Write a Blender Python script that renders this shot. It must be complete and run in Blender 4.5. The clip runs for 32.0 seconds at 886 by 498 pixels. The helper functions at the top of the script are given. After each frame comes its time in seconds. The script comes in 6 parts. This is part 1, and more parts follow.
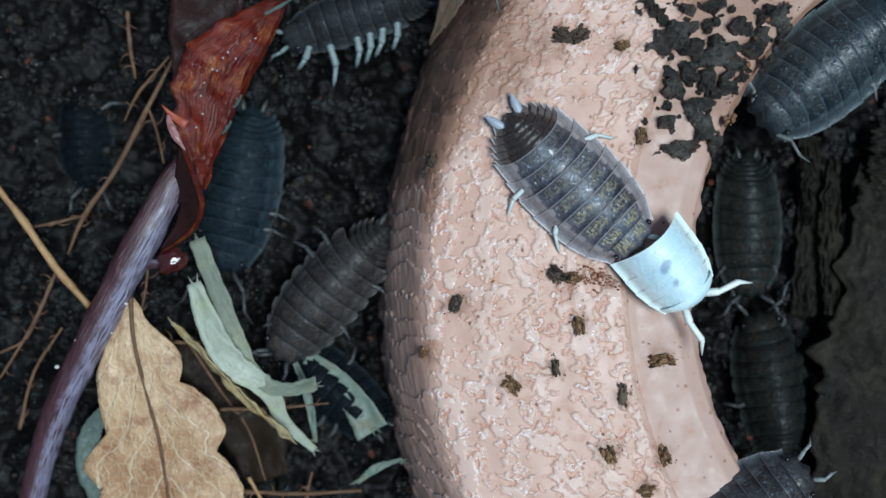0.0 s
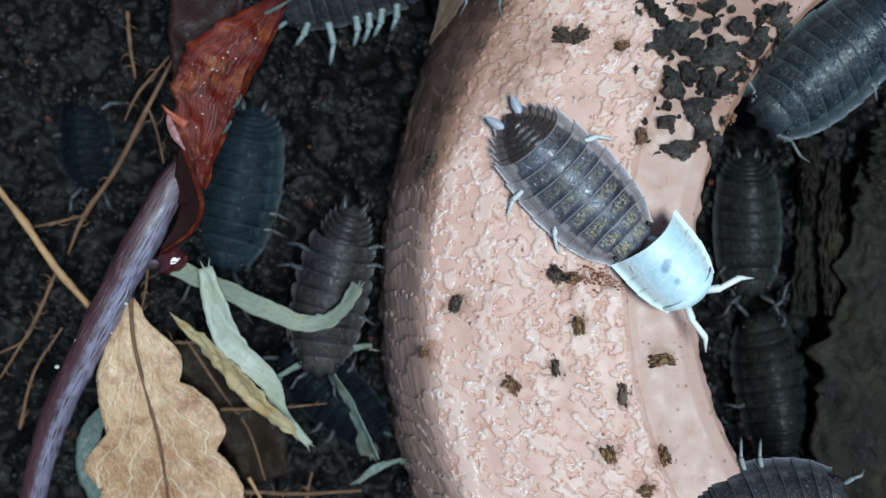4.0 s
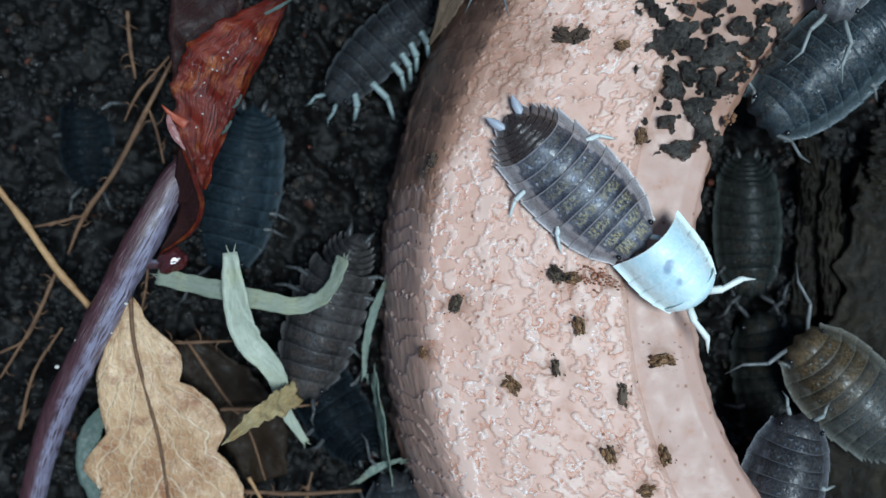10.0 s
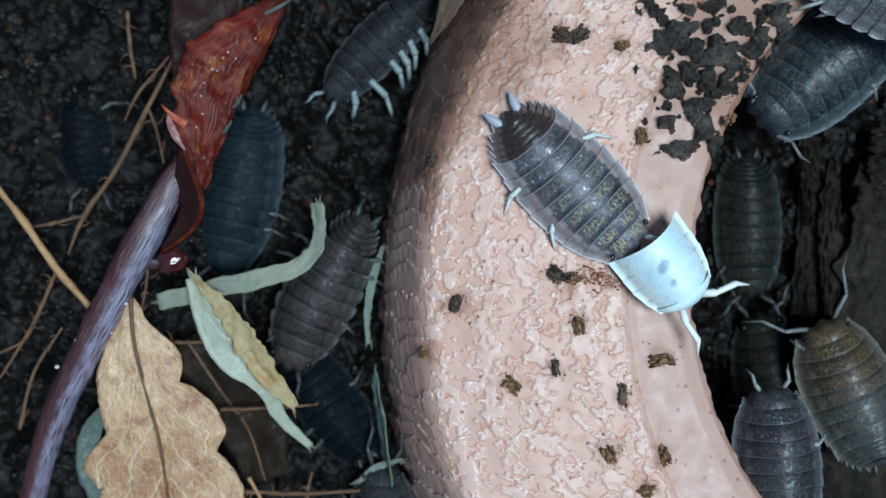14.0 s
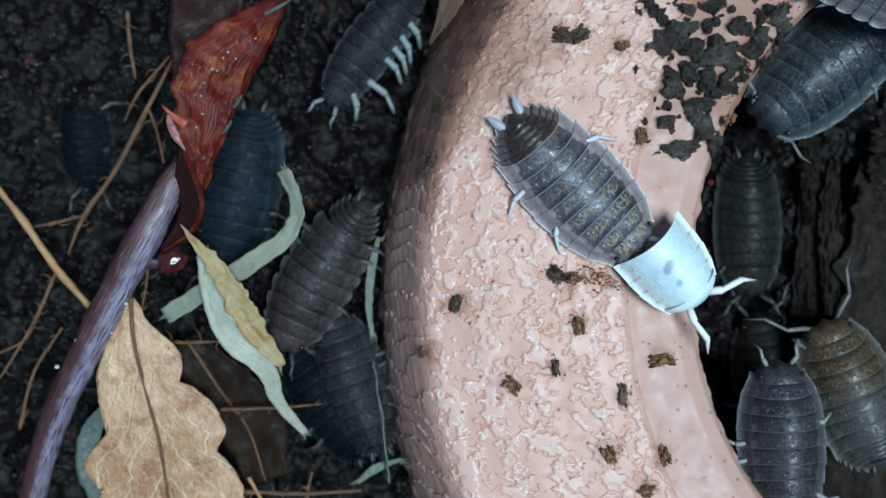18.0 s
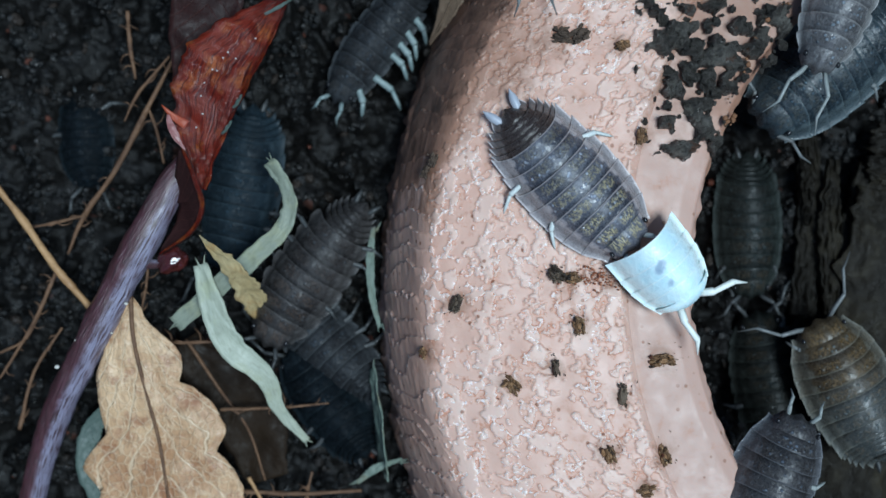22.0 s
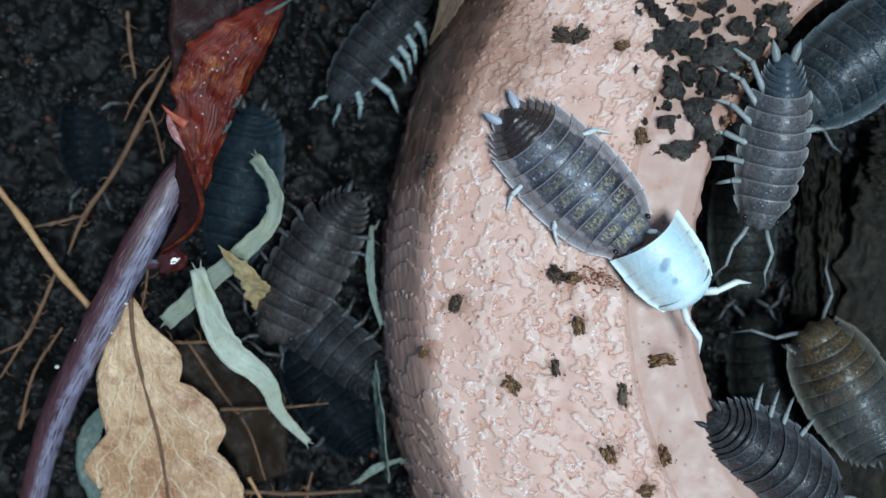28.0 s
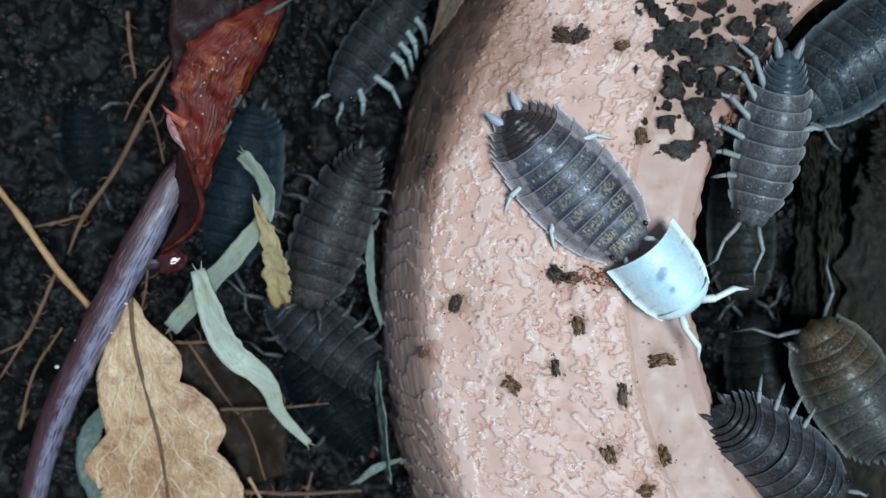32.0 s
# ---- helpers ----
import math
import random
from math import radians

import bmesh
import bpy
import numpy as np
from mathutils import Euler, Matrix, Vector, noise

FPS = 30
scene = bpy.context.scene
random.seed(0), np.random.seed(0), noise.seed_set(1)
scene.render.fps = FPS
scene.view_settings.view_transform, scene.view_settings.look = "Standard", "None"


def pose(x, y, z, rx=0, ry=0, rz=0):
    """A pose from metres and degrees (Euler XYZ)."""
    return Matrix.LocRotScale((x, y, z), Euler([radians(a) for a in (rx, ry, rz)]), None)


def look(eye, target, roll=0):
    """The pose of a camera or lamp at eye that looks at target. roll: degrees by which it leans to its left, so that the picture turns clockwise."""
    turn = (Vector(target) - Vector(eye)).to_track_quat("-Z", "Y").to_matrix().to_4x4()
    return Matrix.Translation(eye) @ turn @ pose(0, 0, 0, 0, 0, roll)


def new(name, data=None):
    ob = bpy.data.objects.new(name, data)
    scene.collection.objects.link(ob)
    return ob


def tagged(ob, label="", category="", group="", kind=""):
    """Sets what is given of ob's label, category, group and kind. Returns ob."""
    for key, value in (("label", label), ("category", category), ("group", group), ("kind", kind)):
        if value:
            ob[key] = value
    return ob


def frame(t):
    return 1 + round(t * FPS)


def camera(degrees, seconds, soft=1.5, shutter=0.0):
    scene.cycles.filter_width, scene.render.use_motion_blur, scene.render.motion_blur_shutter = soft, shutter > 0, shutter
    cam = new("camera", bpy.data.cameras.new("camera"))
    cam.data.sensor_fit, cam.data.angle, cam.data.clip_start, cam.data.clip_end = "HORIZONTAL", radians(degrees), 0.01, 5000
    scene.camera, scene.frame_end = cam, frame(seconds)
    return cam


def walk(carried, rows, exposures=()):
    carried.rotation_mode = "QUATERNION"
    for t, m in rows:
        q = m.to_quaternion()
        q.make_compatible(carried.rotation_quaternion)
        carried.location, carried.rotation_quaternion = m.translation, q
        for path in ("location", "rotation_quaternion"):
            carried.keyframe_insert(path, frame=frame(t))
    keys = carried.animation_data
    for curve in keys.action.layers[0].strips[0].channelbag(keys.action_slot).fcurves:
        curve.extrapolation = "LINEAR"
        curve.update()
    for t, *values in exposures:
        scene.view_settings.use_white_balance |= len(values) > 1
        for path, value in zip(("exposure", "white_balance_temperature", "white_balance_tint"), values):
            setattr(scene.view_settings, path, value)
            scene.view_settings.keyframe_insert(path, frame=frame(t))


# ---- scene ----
# A still camera looks straight down on a patch of soil about 7 cm wide.
cam = camera(45, 32.0, 1.45)
cam.data.dof.use_dof, cam.data.dof.focus_distance, cam.data.dof.aperture_fstop = True, 0.0795, 25
walk(cam, [(0.0, pose(0, 0, 0.09)), (32.0, pose(0, 0, 0.09))],
     exposures=[(0.0, 0.45, 5440, -4), (1.0, 0.57, 5440, -4), (2.0, 0.50, 5430, -4), (3.0, 0.57, 5420, -4), (6.0, 0.54, 5390, -4), (9.0, 0.52, 5330, -4), (12.0, 0.49, 5290, -4), (19.0, 0.49, 5270, -4), (22.0, 0.46, 5240, -4), (25.0, 0.46, 5230, -4), (28.0, 0.49, 5290, -4), (32.0, 0.50, 5330, -4)])

# ---- light: bright overcast daylight from above ----
sky_world = bpy.data.worlds.new("sky")
scene.world = sky_world
sky_world.use_nodes = True
_t = sky_world.node_tree
_sky = _t.nodes.new("ShaderNodeTexSky")
_sky.sky_type, _sky.sun_disc = "NISHITA", False
_sky.sun_elevation, _sky.sun_rotation = radians(72), radians(108)
_t.links.new(_sky.outputs[0], _t.nodes["Background"].inputs[0])
_t.nodes["Background"].inputs[1].default_value = 0.05
sun_data = bpy.data.lights.new("sun", "SUN")
sun_data.energy, sun_data.angle, sun_data.color = 2.35, radians(22), (1.0, 0.98, 0.95)
sun = new("sun", sun_data)
sun.matrix_basis = look((0.075, -0.025, 0.25), (0, 0, 0))

MM = 0.001


# ---- materials ----
class Nodes:
    """A small helper round one node material."""

    def __init__(self, name, rough=0.6, spec=0.4):
        self.mat = bpy.data.materials.new(name)
        self.mat.use_nodes = True
        self.tree = self.mat.node_tree
        self.bsdf = self.tree.nodes["Principled BSDF"]
        self.bsdf.inputs["Roughness"].default_value = rough
        self.bsdf.inputs["Specular IOR Level"].default_value = spec
        self.coord = self.tree.nodes.new("ShaderNodeTexCoord").outputs["Object"]

    def link(self, a, b):
        self.tree.links.new(a, b)

    def put(self, socket, value):
        if hasattr(value, "is_output"):
            self.link(value, socket)
        else:
            socket.default_value = value

    def noise(self, scale, detail=4.0, rough=0.55, dist=0.0):
        n = self.tree.nodes.new("ShaderNodeTexNoise")
        n.inputs["Scale"].default_value = scale
        n.inputs["Detail"].default_value = detail
        n.inputs["Roughness"].default_value = rough
        n.inputs["Distortion"].default_value = dist
        self.link(self.coord, n.inputs["Vector"])
        return n.outputs["Fac"]

    def cells(self, scale, feature="F1", warp=0.0):
        n = self.tree.nodes.new("ShaderNodeTexVoronoi")
        n.feature = feature
        n.inputs["Scale"].default_value = scale
        vector = self.coord
        if warp:
            w = self.tree.nodes.new("ShaderNodeTexNoise")
            w.inputs["Scale"].default_value = scale * 0.8
            self.link(self.coord, w.inputs["Vector"])
            m = self.tree.nodes.new("ShaderNodeVectorMath")
            m.operation = "MULTIPLY_ADD"
            self.link(w.outputs["Color"], m.inputs[0])
            m.inputs[1].default_value = (warp, warp, warp)
            self.link(self.coord, m.inputs[2])
            vector = m.outputs[0]
        self.link(vector, n.inputs["Vector"])
        return n.outputs["Distance"]

    def attr(self, name):
        n = self.tree.nodes.new("ShaderNodeAttribute")
        n.attribute_name = name
        return n.outputs["Fac"]

    def span(self, value, a, b, c=0.0, d=1.0):
        n = self.tree.nodes.new("ShaderNodeMapRange")
        n.interpolation_type = "SMOOTHSTEP"
        for key, v in (("From Min", a), ("From Max", b), ("To Min", c), ("To Max", d)):
            n.inputs[key].default_value = v
        self.put(n.inputs["Value"], value)
        return n.outputs["Result"]

    def math(self, op, a, b=0.0):
        n = self.tree.nodes.new("ShaderNodeMath")
        n.operation = op
        self.put(n.inputs[0], a)
        self.put(n.inputs[1], b)
        return n.outputs[0]

    def ramp(self, value, *stops):
        n = self.tree.nodes.new("ShaderNodeValToRGB")
        e = n.color_ramp.elements
        while len(e) < len(stops):
            e.new(0.5)
        for k, (at, col) in zip(e, stops):
            k.position, k.color = at, (*col, 1)
        self.put(n.inputs[0], value)
        return n.outputs[0]

    def mix(self, fac, a, b, kind="MIX"):
        n = self.tree.nodes.new("ShaderNodeMix")
        n.data_type, n.blend_type = "RGBA", kind
        self.put(n.inputs[0], fac)
        for s, v in ((n.inputs[6], a), (n.inputs[7], b)):
            self.put(s, v if hasattr(v, "is_output") else (*v, 1))
        return n.outputs[2]

    def colour(self, value):
        self.put(self.bsdf.inputs["Base Color"], value if hasattr(value, "is_output") else (*value, 1))

    def rough(self, value):
        self.put(self.bsdf.inputs["Roughness"], value)

    def bump(self, value, metres, strength=1.0):
        n = self.tree.nodes.new("ShaderNodeBump")
        n.inputs["Distance"].default_value = metres
        n.inputs["Strength"].default_value = strength
        self.put(n.inputs["Height"], value)
        self.link(n.outputs[0], self.bsdf.inputs["Normal"])


def soil_material():
    n = Nodes("dark_soil", 0.5, 0.18)
    a, b = n.noise(260, 6, 0.65), n.noise(1900, 5, 0.7)
    c = n.ramp(a, (0.3, (0.002, 0.002, 0.002)), (0.55, (0.006, 0.0055, 0.005)), (0.75, (0.02, 0.02, 0.021)))
    c = n.mix(n.span(b, 0.55, 0.75), c, (0.022, 0.02, 0.018))
    c = n.mix(n.span(n.noise(420, 2), 0.7, 0.76), c, (0.05, 0.022, 0.016))
    n.colour(c)
    n.rough(n.span(b, 0.35, 0.65, 0.25, 0.7))
    n.bump(n.math("ADD", n.math("MULTIPLY", a, 2.0), n.math("MULTIPLY", b, 0.6)), 0.0002)
    return n.mat


def crumb_material(name="soil_crumb", tone=(0.015, 0.0157, 0.0164), light=(0.095, 0.09, 0.086), spec=0.25, relief=0.0003):
    n = Nodes(name, 0.5, spec)
    isl = n.tree.nodes.new("ShaderNodeNewGeometry").outputs["Random Per Island"]
    b = n.noise(1500, 5, 0.7)
    c = n.mix(n.span(isl, 0.3, 1.0), tuple(v * 0.35 for v in tone), tone)
    c = n.mix(n.span(b, 0.52, 0.75), c, light)
    c = n.mix(n.math("MULTIPLY", n.span(isl, 0.9, 0.97), 0.2), c, tuple(min(1.0, v * 0.7) for v in light))
    c = n.mix(n.math("MULTIPLY", n.span(isl, 0.6, 0.75), n.span(isl, 0.82, 0.78)), c, (0.024, 0.018, 0.014))
    c = n.mix(n.span(isl, 0.985, 0.99), c, (0.09, 0.03, 0.018))
    f = n.noise(4200, 3, 0.6)
    c = n.mix(n.math("MULTIPLY", n.span(f, 0.58, 0.68), n.span(n.noise(420, 3), 0.42, 0.6, 0.1, 0.75)), c, tuple(min(1.0, 2.2 * v) for v in light))
    n.colour(c)
    n.rough(n.span(b, 0.35, 0.65, 0.16, 0.7))
    n.bump(n.math("ADD", b, n.math("MULTIPLY", f, 0.5)), relief)
    return n.mat


def clod_material():
    n = Nodes("wet_clod", 0.5, 0.6)
    a, b = n.noise(520, 6, 0.7, 0.4), n.noise(1900, 6, 0.75)
    c = n.ramp(a, (0.34, (0.014, 0.011, 0.009)), (0.5, (0.07, 0.062, 0.052)), (0.66, (0.22, 0.205, 0.18)))
    c = n.mix(n.math("MULTIPLY", n.span(b, 0.55, 0.72), 0.7), c, (0.22, 0.2, 0.17))
    c = n.mix(n.span(n.noise(700, 3), 0.62, 0.7), c, (0.12, 0.06, 0.035))
    n.colour(c)
    n.rough(n.span(b, 0.35, 0.65, 0.2, 0.7))
    n.bump(n.math("ADD", a, n.math("MULTIPLY", b, 1.1)), 0.0011)
    return n.mat


def clay_material():
    """Unglazed pink terracotta; 'rel' is where the cast crust lies, 'dirt' the soiled foot."""
    n = Nodes("pink_terracotta", 0.5, 0.35)
    big, mid, fine = n.noise(130, 4), n.noise(700, 5, 0.65), n.noise(3200, 4, 0.7)
    dirt, rel = n.attr("dirt"), n.attr("rel")
    f = n.math("ADD", n.attr("crust"), n.math("MULTIPLY", n.math("SUBTRACT", n.noise(2400, 4, 0.65), 0.5), 0.3))
    flake = n.math("MULTIPLY", n.span(f, 0.06, 0.10), rel)
    # Whitened flake edges paint in the glints that the crust's lips catch.
    rim = n.math("MULTIPLY", n.math("MULTIPLY", n.span(f, 0.05, 0.08), n.span(f, 0.14, 0.10)), rel)
    # Reddish tint at the flakes' feet: orange pits with shade painted in.
    pit_shade = n.math("MULTIPLY", n.math("MULTIPLY", n.math("MULTIPLY", n.span(f, 0.06, 0.03), n.span(f, -0.12, -0.01)), n.span(mid, 0.4, 0.6)), rel)
    c = n.ramp(big, (0.3, (0.55, 0.337, 0.258)), (0.7, (0.61, 0.407, 0.327)))
    # Darker smooth clay: its finish, with the ledge's tilt shading put into colour.
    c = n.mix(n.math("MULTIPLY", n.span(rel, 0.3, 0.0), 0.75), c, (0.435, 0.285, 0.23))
    c = n.mix(n.math("MULTIPLY", flake, 0.6), c, (0.70, 0.515, 0.43))
    c = n.mix(n.math("MULTIPLY", n.math("MULTIPLY", pit_shade, n.span(n.noise(300, 3), 0.43, 0.58)), 0.8), c, (0.46, 0.2, 0.115))
    c = n.mix(n.math("MULTIPLY", n.math("MULTIPLY", rim, n.span(n.noise(330, 2), 0.36, 0.52)), 0.68), c, (0.90, 0.83, 0.80))
    c = n.mix(n.math("MULTIPLY", n.span(mid, 0.56, 0.72), 0.55), c, (0.45, 0.23, 0.145))
    speck = n.math("MULTIPLY", n.span(n.cells(1000), 0.19, 0.1), n.span(n.noise(260, 3), 0.42, 0.55))
    c = n.mix(n.math("MULTIPLY", speck, 0.85), c, (0.24, 0.1, 0.05))
    d2 = n.math("ADD", dirt, n.math("MULTIPLY", n.math("SUBTRACT", n.noise(420, 5, 0.7), 0.5), 1.3))
    c = n.mix(n.math("MULTIPLY", n.span(d2, 0.25, 0.8), 0.85), c, (0.29, 0.155, 0.10))
    c = n.mix(n.span(d2, 1.0, 1.7), c, (0.06, 0.038, 0.029))
    n.colour(c)
    n.rough(n.math("SUBTRACT", n.span(mid, 0.3, 0.7, 0.36, 0.56), n.math("MULTIPLY", rim, 0.2)))
    n.bump(n.math("ADD", n.math("MULTIPLY", flake, 0.12), n.math("ADD", n.math("MULTIPLY", n.math("MULTIPLY", mid, rel), 0.3), n.math("MULTIPLY", fine, 0.12))), 0.00011)
    n.bsdf.inputs["Subsurface Weight"].default_value = 0.12
    n.bsdf.inputs["Subsurface Radius"].default_value = (0.0012, 0.0006, 0.0004)
    return n.mat


def shell_material(name, dark, mid, rim, mottle=(0.4, 0.32, 0.15), amount=0.0, rough=0.36, rim_amount=0.75, tail=None, spec=0.5, rear=None):
    """Back plates: dark body, pale see-through side lobes and edges, specks in two bands."""
    n = Nodes(name, rough, spec)
    across, along, front = n.attr("across"), n.attr("along"), n.attr("front")
    big, fine, patch = n.noise(350, 4), n.noise(2600, 4, 0.7, 1.2), n.noise(1000, 4, 0.6)
    c = n.ramp(big, (0.3, dark), (0.72, mid))
    # Cooler rear tint: bluish gloss put into the colour.
    if rear:
        c = n.mix(n.math("MULTIPLY", n.span(front, 0.75, 0.25), 0.8), c, rear)
    c = n.mix(n.math("MULTIPLY", n.span(fine, 0.55, 0.66), 0.5), c, tuple(min(1, v * 1.9) for v in mid))
    # Plate fronts darkened in colour: cuticle tone plus shade beneath the overlap.
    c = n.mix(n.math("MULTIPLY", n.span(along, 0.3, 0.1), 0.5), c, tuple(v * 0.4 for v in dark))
    if tail:
        c = n.mix(n.span(front, -0.3, -0.8), c, tail)
    band = n.math("MULTIPLY", n.span(across, 0.04, 0.16), n.span(across, 0.66, 0.5))
    row = n.math("MULTIPLY", n.span(along, 0.24, 0.4), n.span(along, 0.92, 0.8))
    dash = n.tree.nodes.new("ShaderNodeTexNoise")
    xyz = n.tree.nodes.new("ShaderNodeCombineXYZ")
    n.link(n.math("MULTIPLY", across, 30.0), xyz.inputs[0])
    n.link(n.math("MULTIPLY", along, 5.0), xyz.inputs[1])
    n.link(n.math("MULTIPLY", front, 31.0), xyz.inputs[2])
    n.link(xyz.outputs[0], dash.inputs["Vector"])
    dash.inputs["Scale"].default_value, dash.inputs["Detail"].default_value, dash.inputs["Distortion"].default_value = 1.0, 2, 1.2
    worm = n.span(dash.outputs["Fac"], 0.48, 0.56)
    spots = n.math("MULTIPLY", n.math("MULTIPLY", band, row), worm)
    c = n.mix(n.math("MULTIPLY", spots, n.math("MULTIPLY", n.math("MAXIMUM", front, 0.0), amount)), c, mottle)
    # Pale granules; their blue-white brightness is partly painted glint.
    dots = n.math("MULTIPLY", n.math("MULTIPLY", n.span(n.cells(2300), 0.36, 0.2), n.span(n.noise(900, 2), 0.40, 0.55)), n.math("MULTIPLY", n.math("MULTIPLY", row, n.span(front, -0.6, 0.1)), n.span(across, 0.72, 0.6)))
    c = n.mix(n.math("MULTIPLY", dots, 0.8 * rim_amount), c, tuple(min(1.0, a * b) for a, b in zip(rim, (1.1, 1.35, 1.65))))
    lobe = n.math("ADD", across, n.math("MULTIPLY", n.math("SUBTRACT", patch, 0.5), 0.16))
    c = n.mix(n.math("MULTIPLY", n.span(lobe, 0.68, 0.74), n.span(front, -0.6, 0.1, 0.3 * rim_amount, 0.85 * rim_amount)), c, n.mix(n.span(patch, 0.35, 0.65), tuple(0.6 * v for v in rim), tuple(0.85 * v for v in rim)))
    knot = n.math("MULTIPLY", n.math("MULTIPLY", n.span(lobe, 0.64, 0.68), n.span(lobe, 0.77, 0.72)), n.math("MULTIPLY", n.span(along, 0.45, 0.6), n.span(front, -0.6, 0.1)))
    c = n.mix(n.math("MULTIPLY", knot, 0.5 * rim_amount), c, tuple(min(1.0, 1.3 * v) for v in rim))
    c = n.mix(n.math("MULTIPLY", n.span(across, 0.955, 0.98), 0.6 * rim_amount), c, tuple(min(1.0, 1.7 * v) for v in rim))
    c = n.mix(n.math("MULTIPLY", n.span(along, 0.92, 0.97), n.span(front, -0.6, 0.1, 0.25 * rim_amount, 0.7 * rim_amount)), c, tuple(min(1.0, 1.2 * v) for v in rim))
    n.colour(c)
    n.rough(n.span(fine, 0.38, 0.66, rough * 0.5, rough * 1.9))
    n.bump(n.math("ADD", n.math("ADD", n.noise(1300, 3), n.math("MULTIPLY", dots, 0.9)), n.math("ADD", n.math("MULTIPLY", fine, 0.7), n.math("MULTIPLY", spots, 0.5))), 0.00008)
    return n.mat


def plain_material(name, a, b, scale=600, rough=0.5, bump=0.00006, spec=0.4, through_light=0.0):
    n = Nodes(name, rough, spec)
    v, w = n.noise(scale, 4), n.noise(scale * 5, 4, 0.7)
    c = n.ramp(v, (0.3, a), (0.7, b))
    c = n.mix(n.math("MULTIPLY", n.span(w, 0.5, 0.75), 0.5), c, tuple(x * 0.55 for x in a))
    n.colour(c)
    n.rough(n.span(w, 0.3, 0.7, rough * 0.75, min(1, rough * 1.35)))
    n.bump(n.math("ADD", v, n.math("MULTIPLY", w, 0.25)), bump)
    if through_light:
        n.bsdf.inputs["Subsurface Weight"].default_value = through_light
        n.bsdf.inputs["Subsurface Radius"].default_value = (0.0008, 0.0008, 0.0008)
    return n.mat


def leaf_material(name, a, b, vein, rough=0.55, ribs=11.0, slant=0.9, vein_amount=0.7, net=1500, bump=0.0001, stain=None, net_amount=0.4, fibre=0.0, spec=0.4, grain_long=1.0):
    n = Nodes(name, rough, spec)
    across, along = n.attr("across"), n.attr("along")
    big, fine = n.noise(170, 5, 0.6), n.noise(1600, 4, 0.7)
    c = n.ramp(big, (0.3, a), (0.7, b))
    if stain:
        c = n.mix(n.math("MULTIPLY", n.span(n.noise(420, 5, 0.7), 0.5, 0.68), 0.75), c, stain)
    c = n.mix(n.math("MULTIPLY", n.span(fine, 0.52, 0.75), 0.5), c, tuple(x * 0.55 for x in a))
    bent_along = n.math("ADD", n.math("MULTIPLY", along, ribs), n.math("MULTIPLY", n.math("SUBTRACT", n.noise(260, 3), 0.5), 1.1))
    wave = n.math("FRACT", n.math("ADD", bent_along, n.math("MULTIPLY", across, -slant * 2.2)))
    rib = n.span(n.math("ABSOLUTE", n.math("SUBTRACT", wave, 0.5)), 0.07, 0.02)
    web = n.span(n.cells(net, "DISTANCE_TO_EDGE", 0.9 / net), 0.11, 0.02)
    lines = n.math("MAXIMUM", rib, n.math("MULTIPLY", web, net_amount))
    c = n.mix(n.math("MULTIPLY", lines, vein_amount), c, vein)
    grain = n.tree.nodes.new("ShaderNodeTexNoise")
    xyz = n.tree.nodes.new("ShaderNodeCombineXYZ")
    n.link(n.math("MULTIPLY", across, 15.0), xyz.inputs[0])
    n.link(n.math("MULTIPLY", along, 9.0 * grain_long), xyz.inputs[1])
    n.link(xyz.outputs[0], grain.inputs["Vector"])
    grain.inputs["Scale"].default_value, grain.inputs["Detail"].default_value, grain.inputs["Distortion"].default_value = 2.0, 6, 1.5 * (1 - grain_long)
    g = grain.outputs["Fac"]
    # Dark lines put into colour: leaf fibres, and the red leaf's shaded creases.
    if fibre:
        c = n.mix(n.math("MULTIPLY", n.span(g, 0.48, 0.64), fibre), c, tuple(x * 0.45 for x in a))
    n.colour(c)
    n.rough(n.span(fine, 0.3, 0.7, rough * 0.7, min(1, rough * 1.3)))
    n.bump(n.math("ADD", n.math("ADD", n.math("MULTIPLY", lines, 0.5 * vein_amount), n.math("ADD", big, n.math("MULTIPLY", g, fibre * 0.35))), n.math("MULTIPLY", fine, 0.25)), bump)
    return n.mat


def moult_material():
    n = Nodes("white_moult", 0.3, 0.5)
    v, f = n.noise(420, 4), n.noise(2600, 4, 0.7)
    across, along = n.attr("across"), n.attr("along")
    c = n.ramp(v, (0.3, (0.6, 0.79, 0.86)), (0.7, (0.76, 0.89, 0.92)))
    c = n.mix(n.math("MULTIPLY", n.span(across, 0.55, 0.85), 0.8), c, (0.84, 0.93, 0.89))
    c = n.mix(n.math("MULTIPLY", n.span(along, 0.9, 0.98), 0.6), c, (0.85, 0.94, 0.93))
    mark = n.span(n.math("ADD", n.attr("front"), n.math("MULTIPLY", n.math("SUBTRACT", n.noise(1500, 3), 0.5), 0.8)), 0.4, 1.0)
    c = n.mix(n.math("MULTIPLY", mark, 0.7), c, (0.22, 0.29, 0.42))
    n.colour(c)
    n.rough(n.span(f, 0.3, 0.7, 0.2, 0.4))
    n.bump(n.math("ADD", v, n.math("MULTIPLY", f, 0.6)), 0.00012)
    n.bsdf.inputs["Subsurface Weight"].default_value = 0.25
    n.bsdf.inputs["Subsurface Radius"].default_value = (0.0006, 0.0008, 0.0008)
    return n.mat


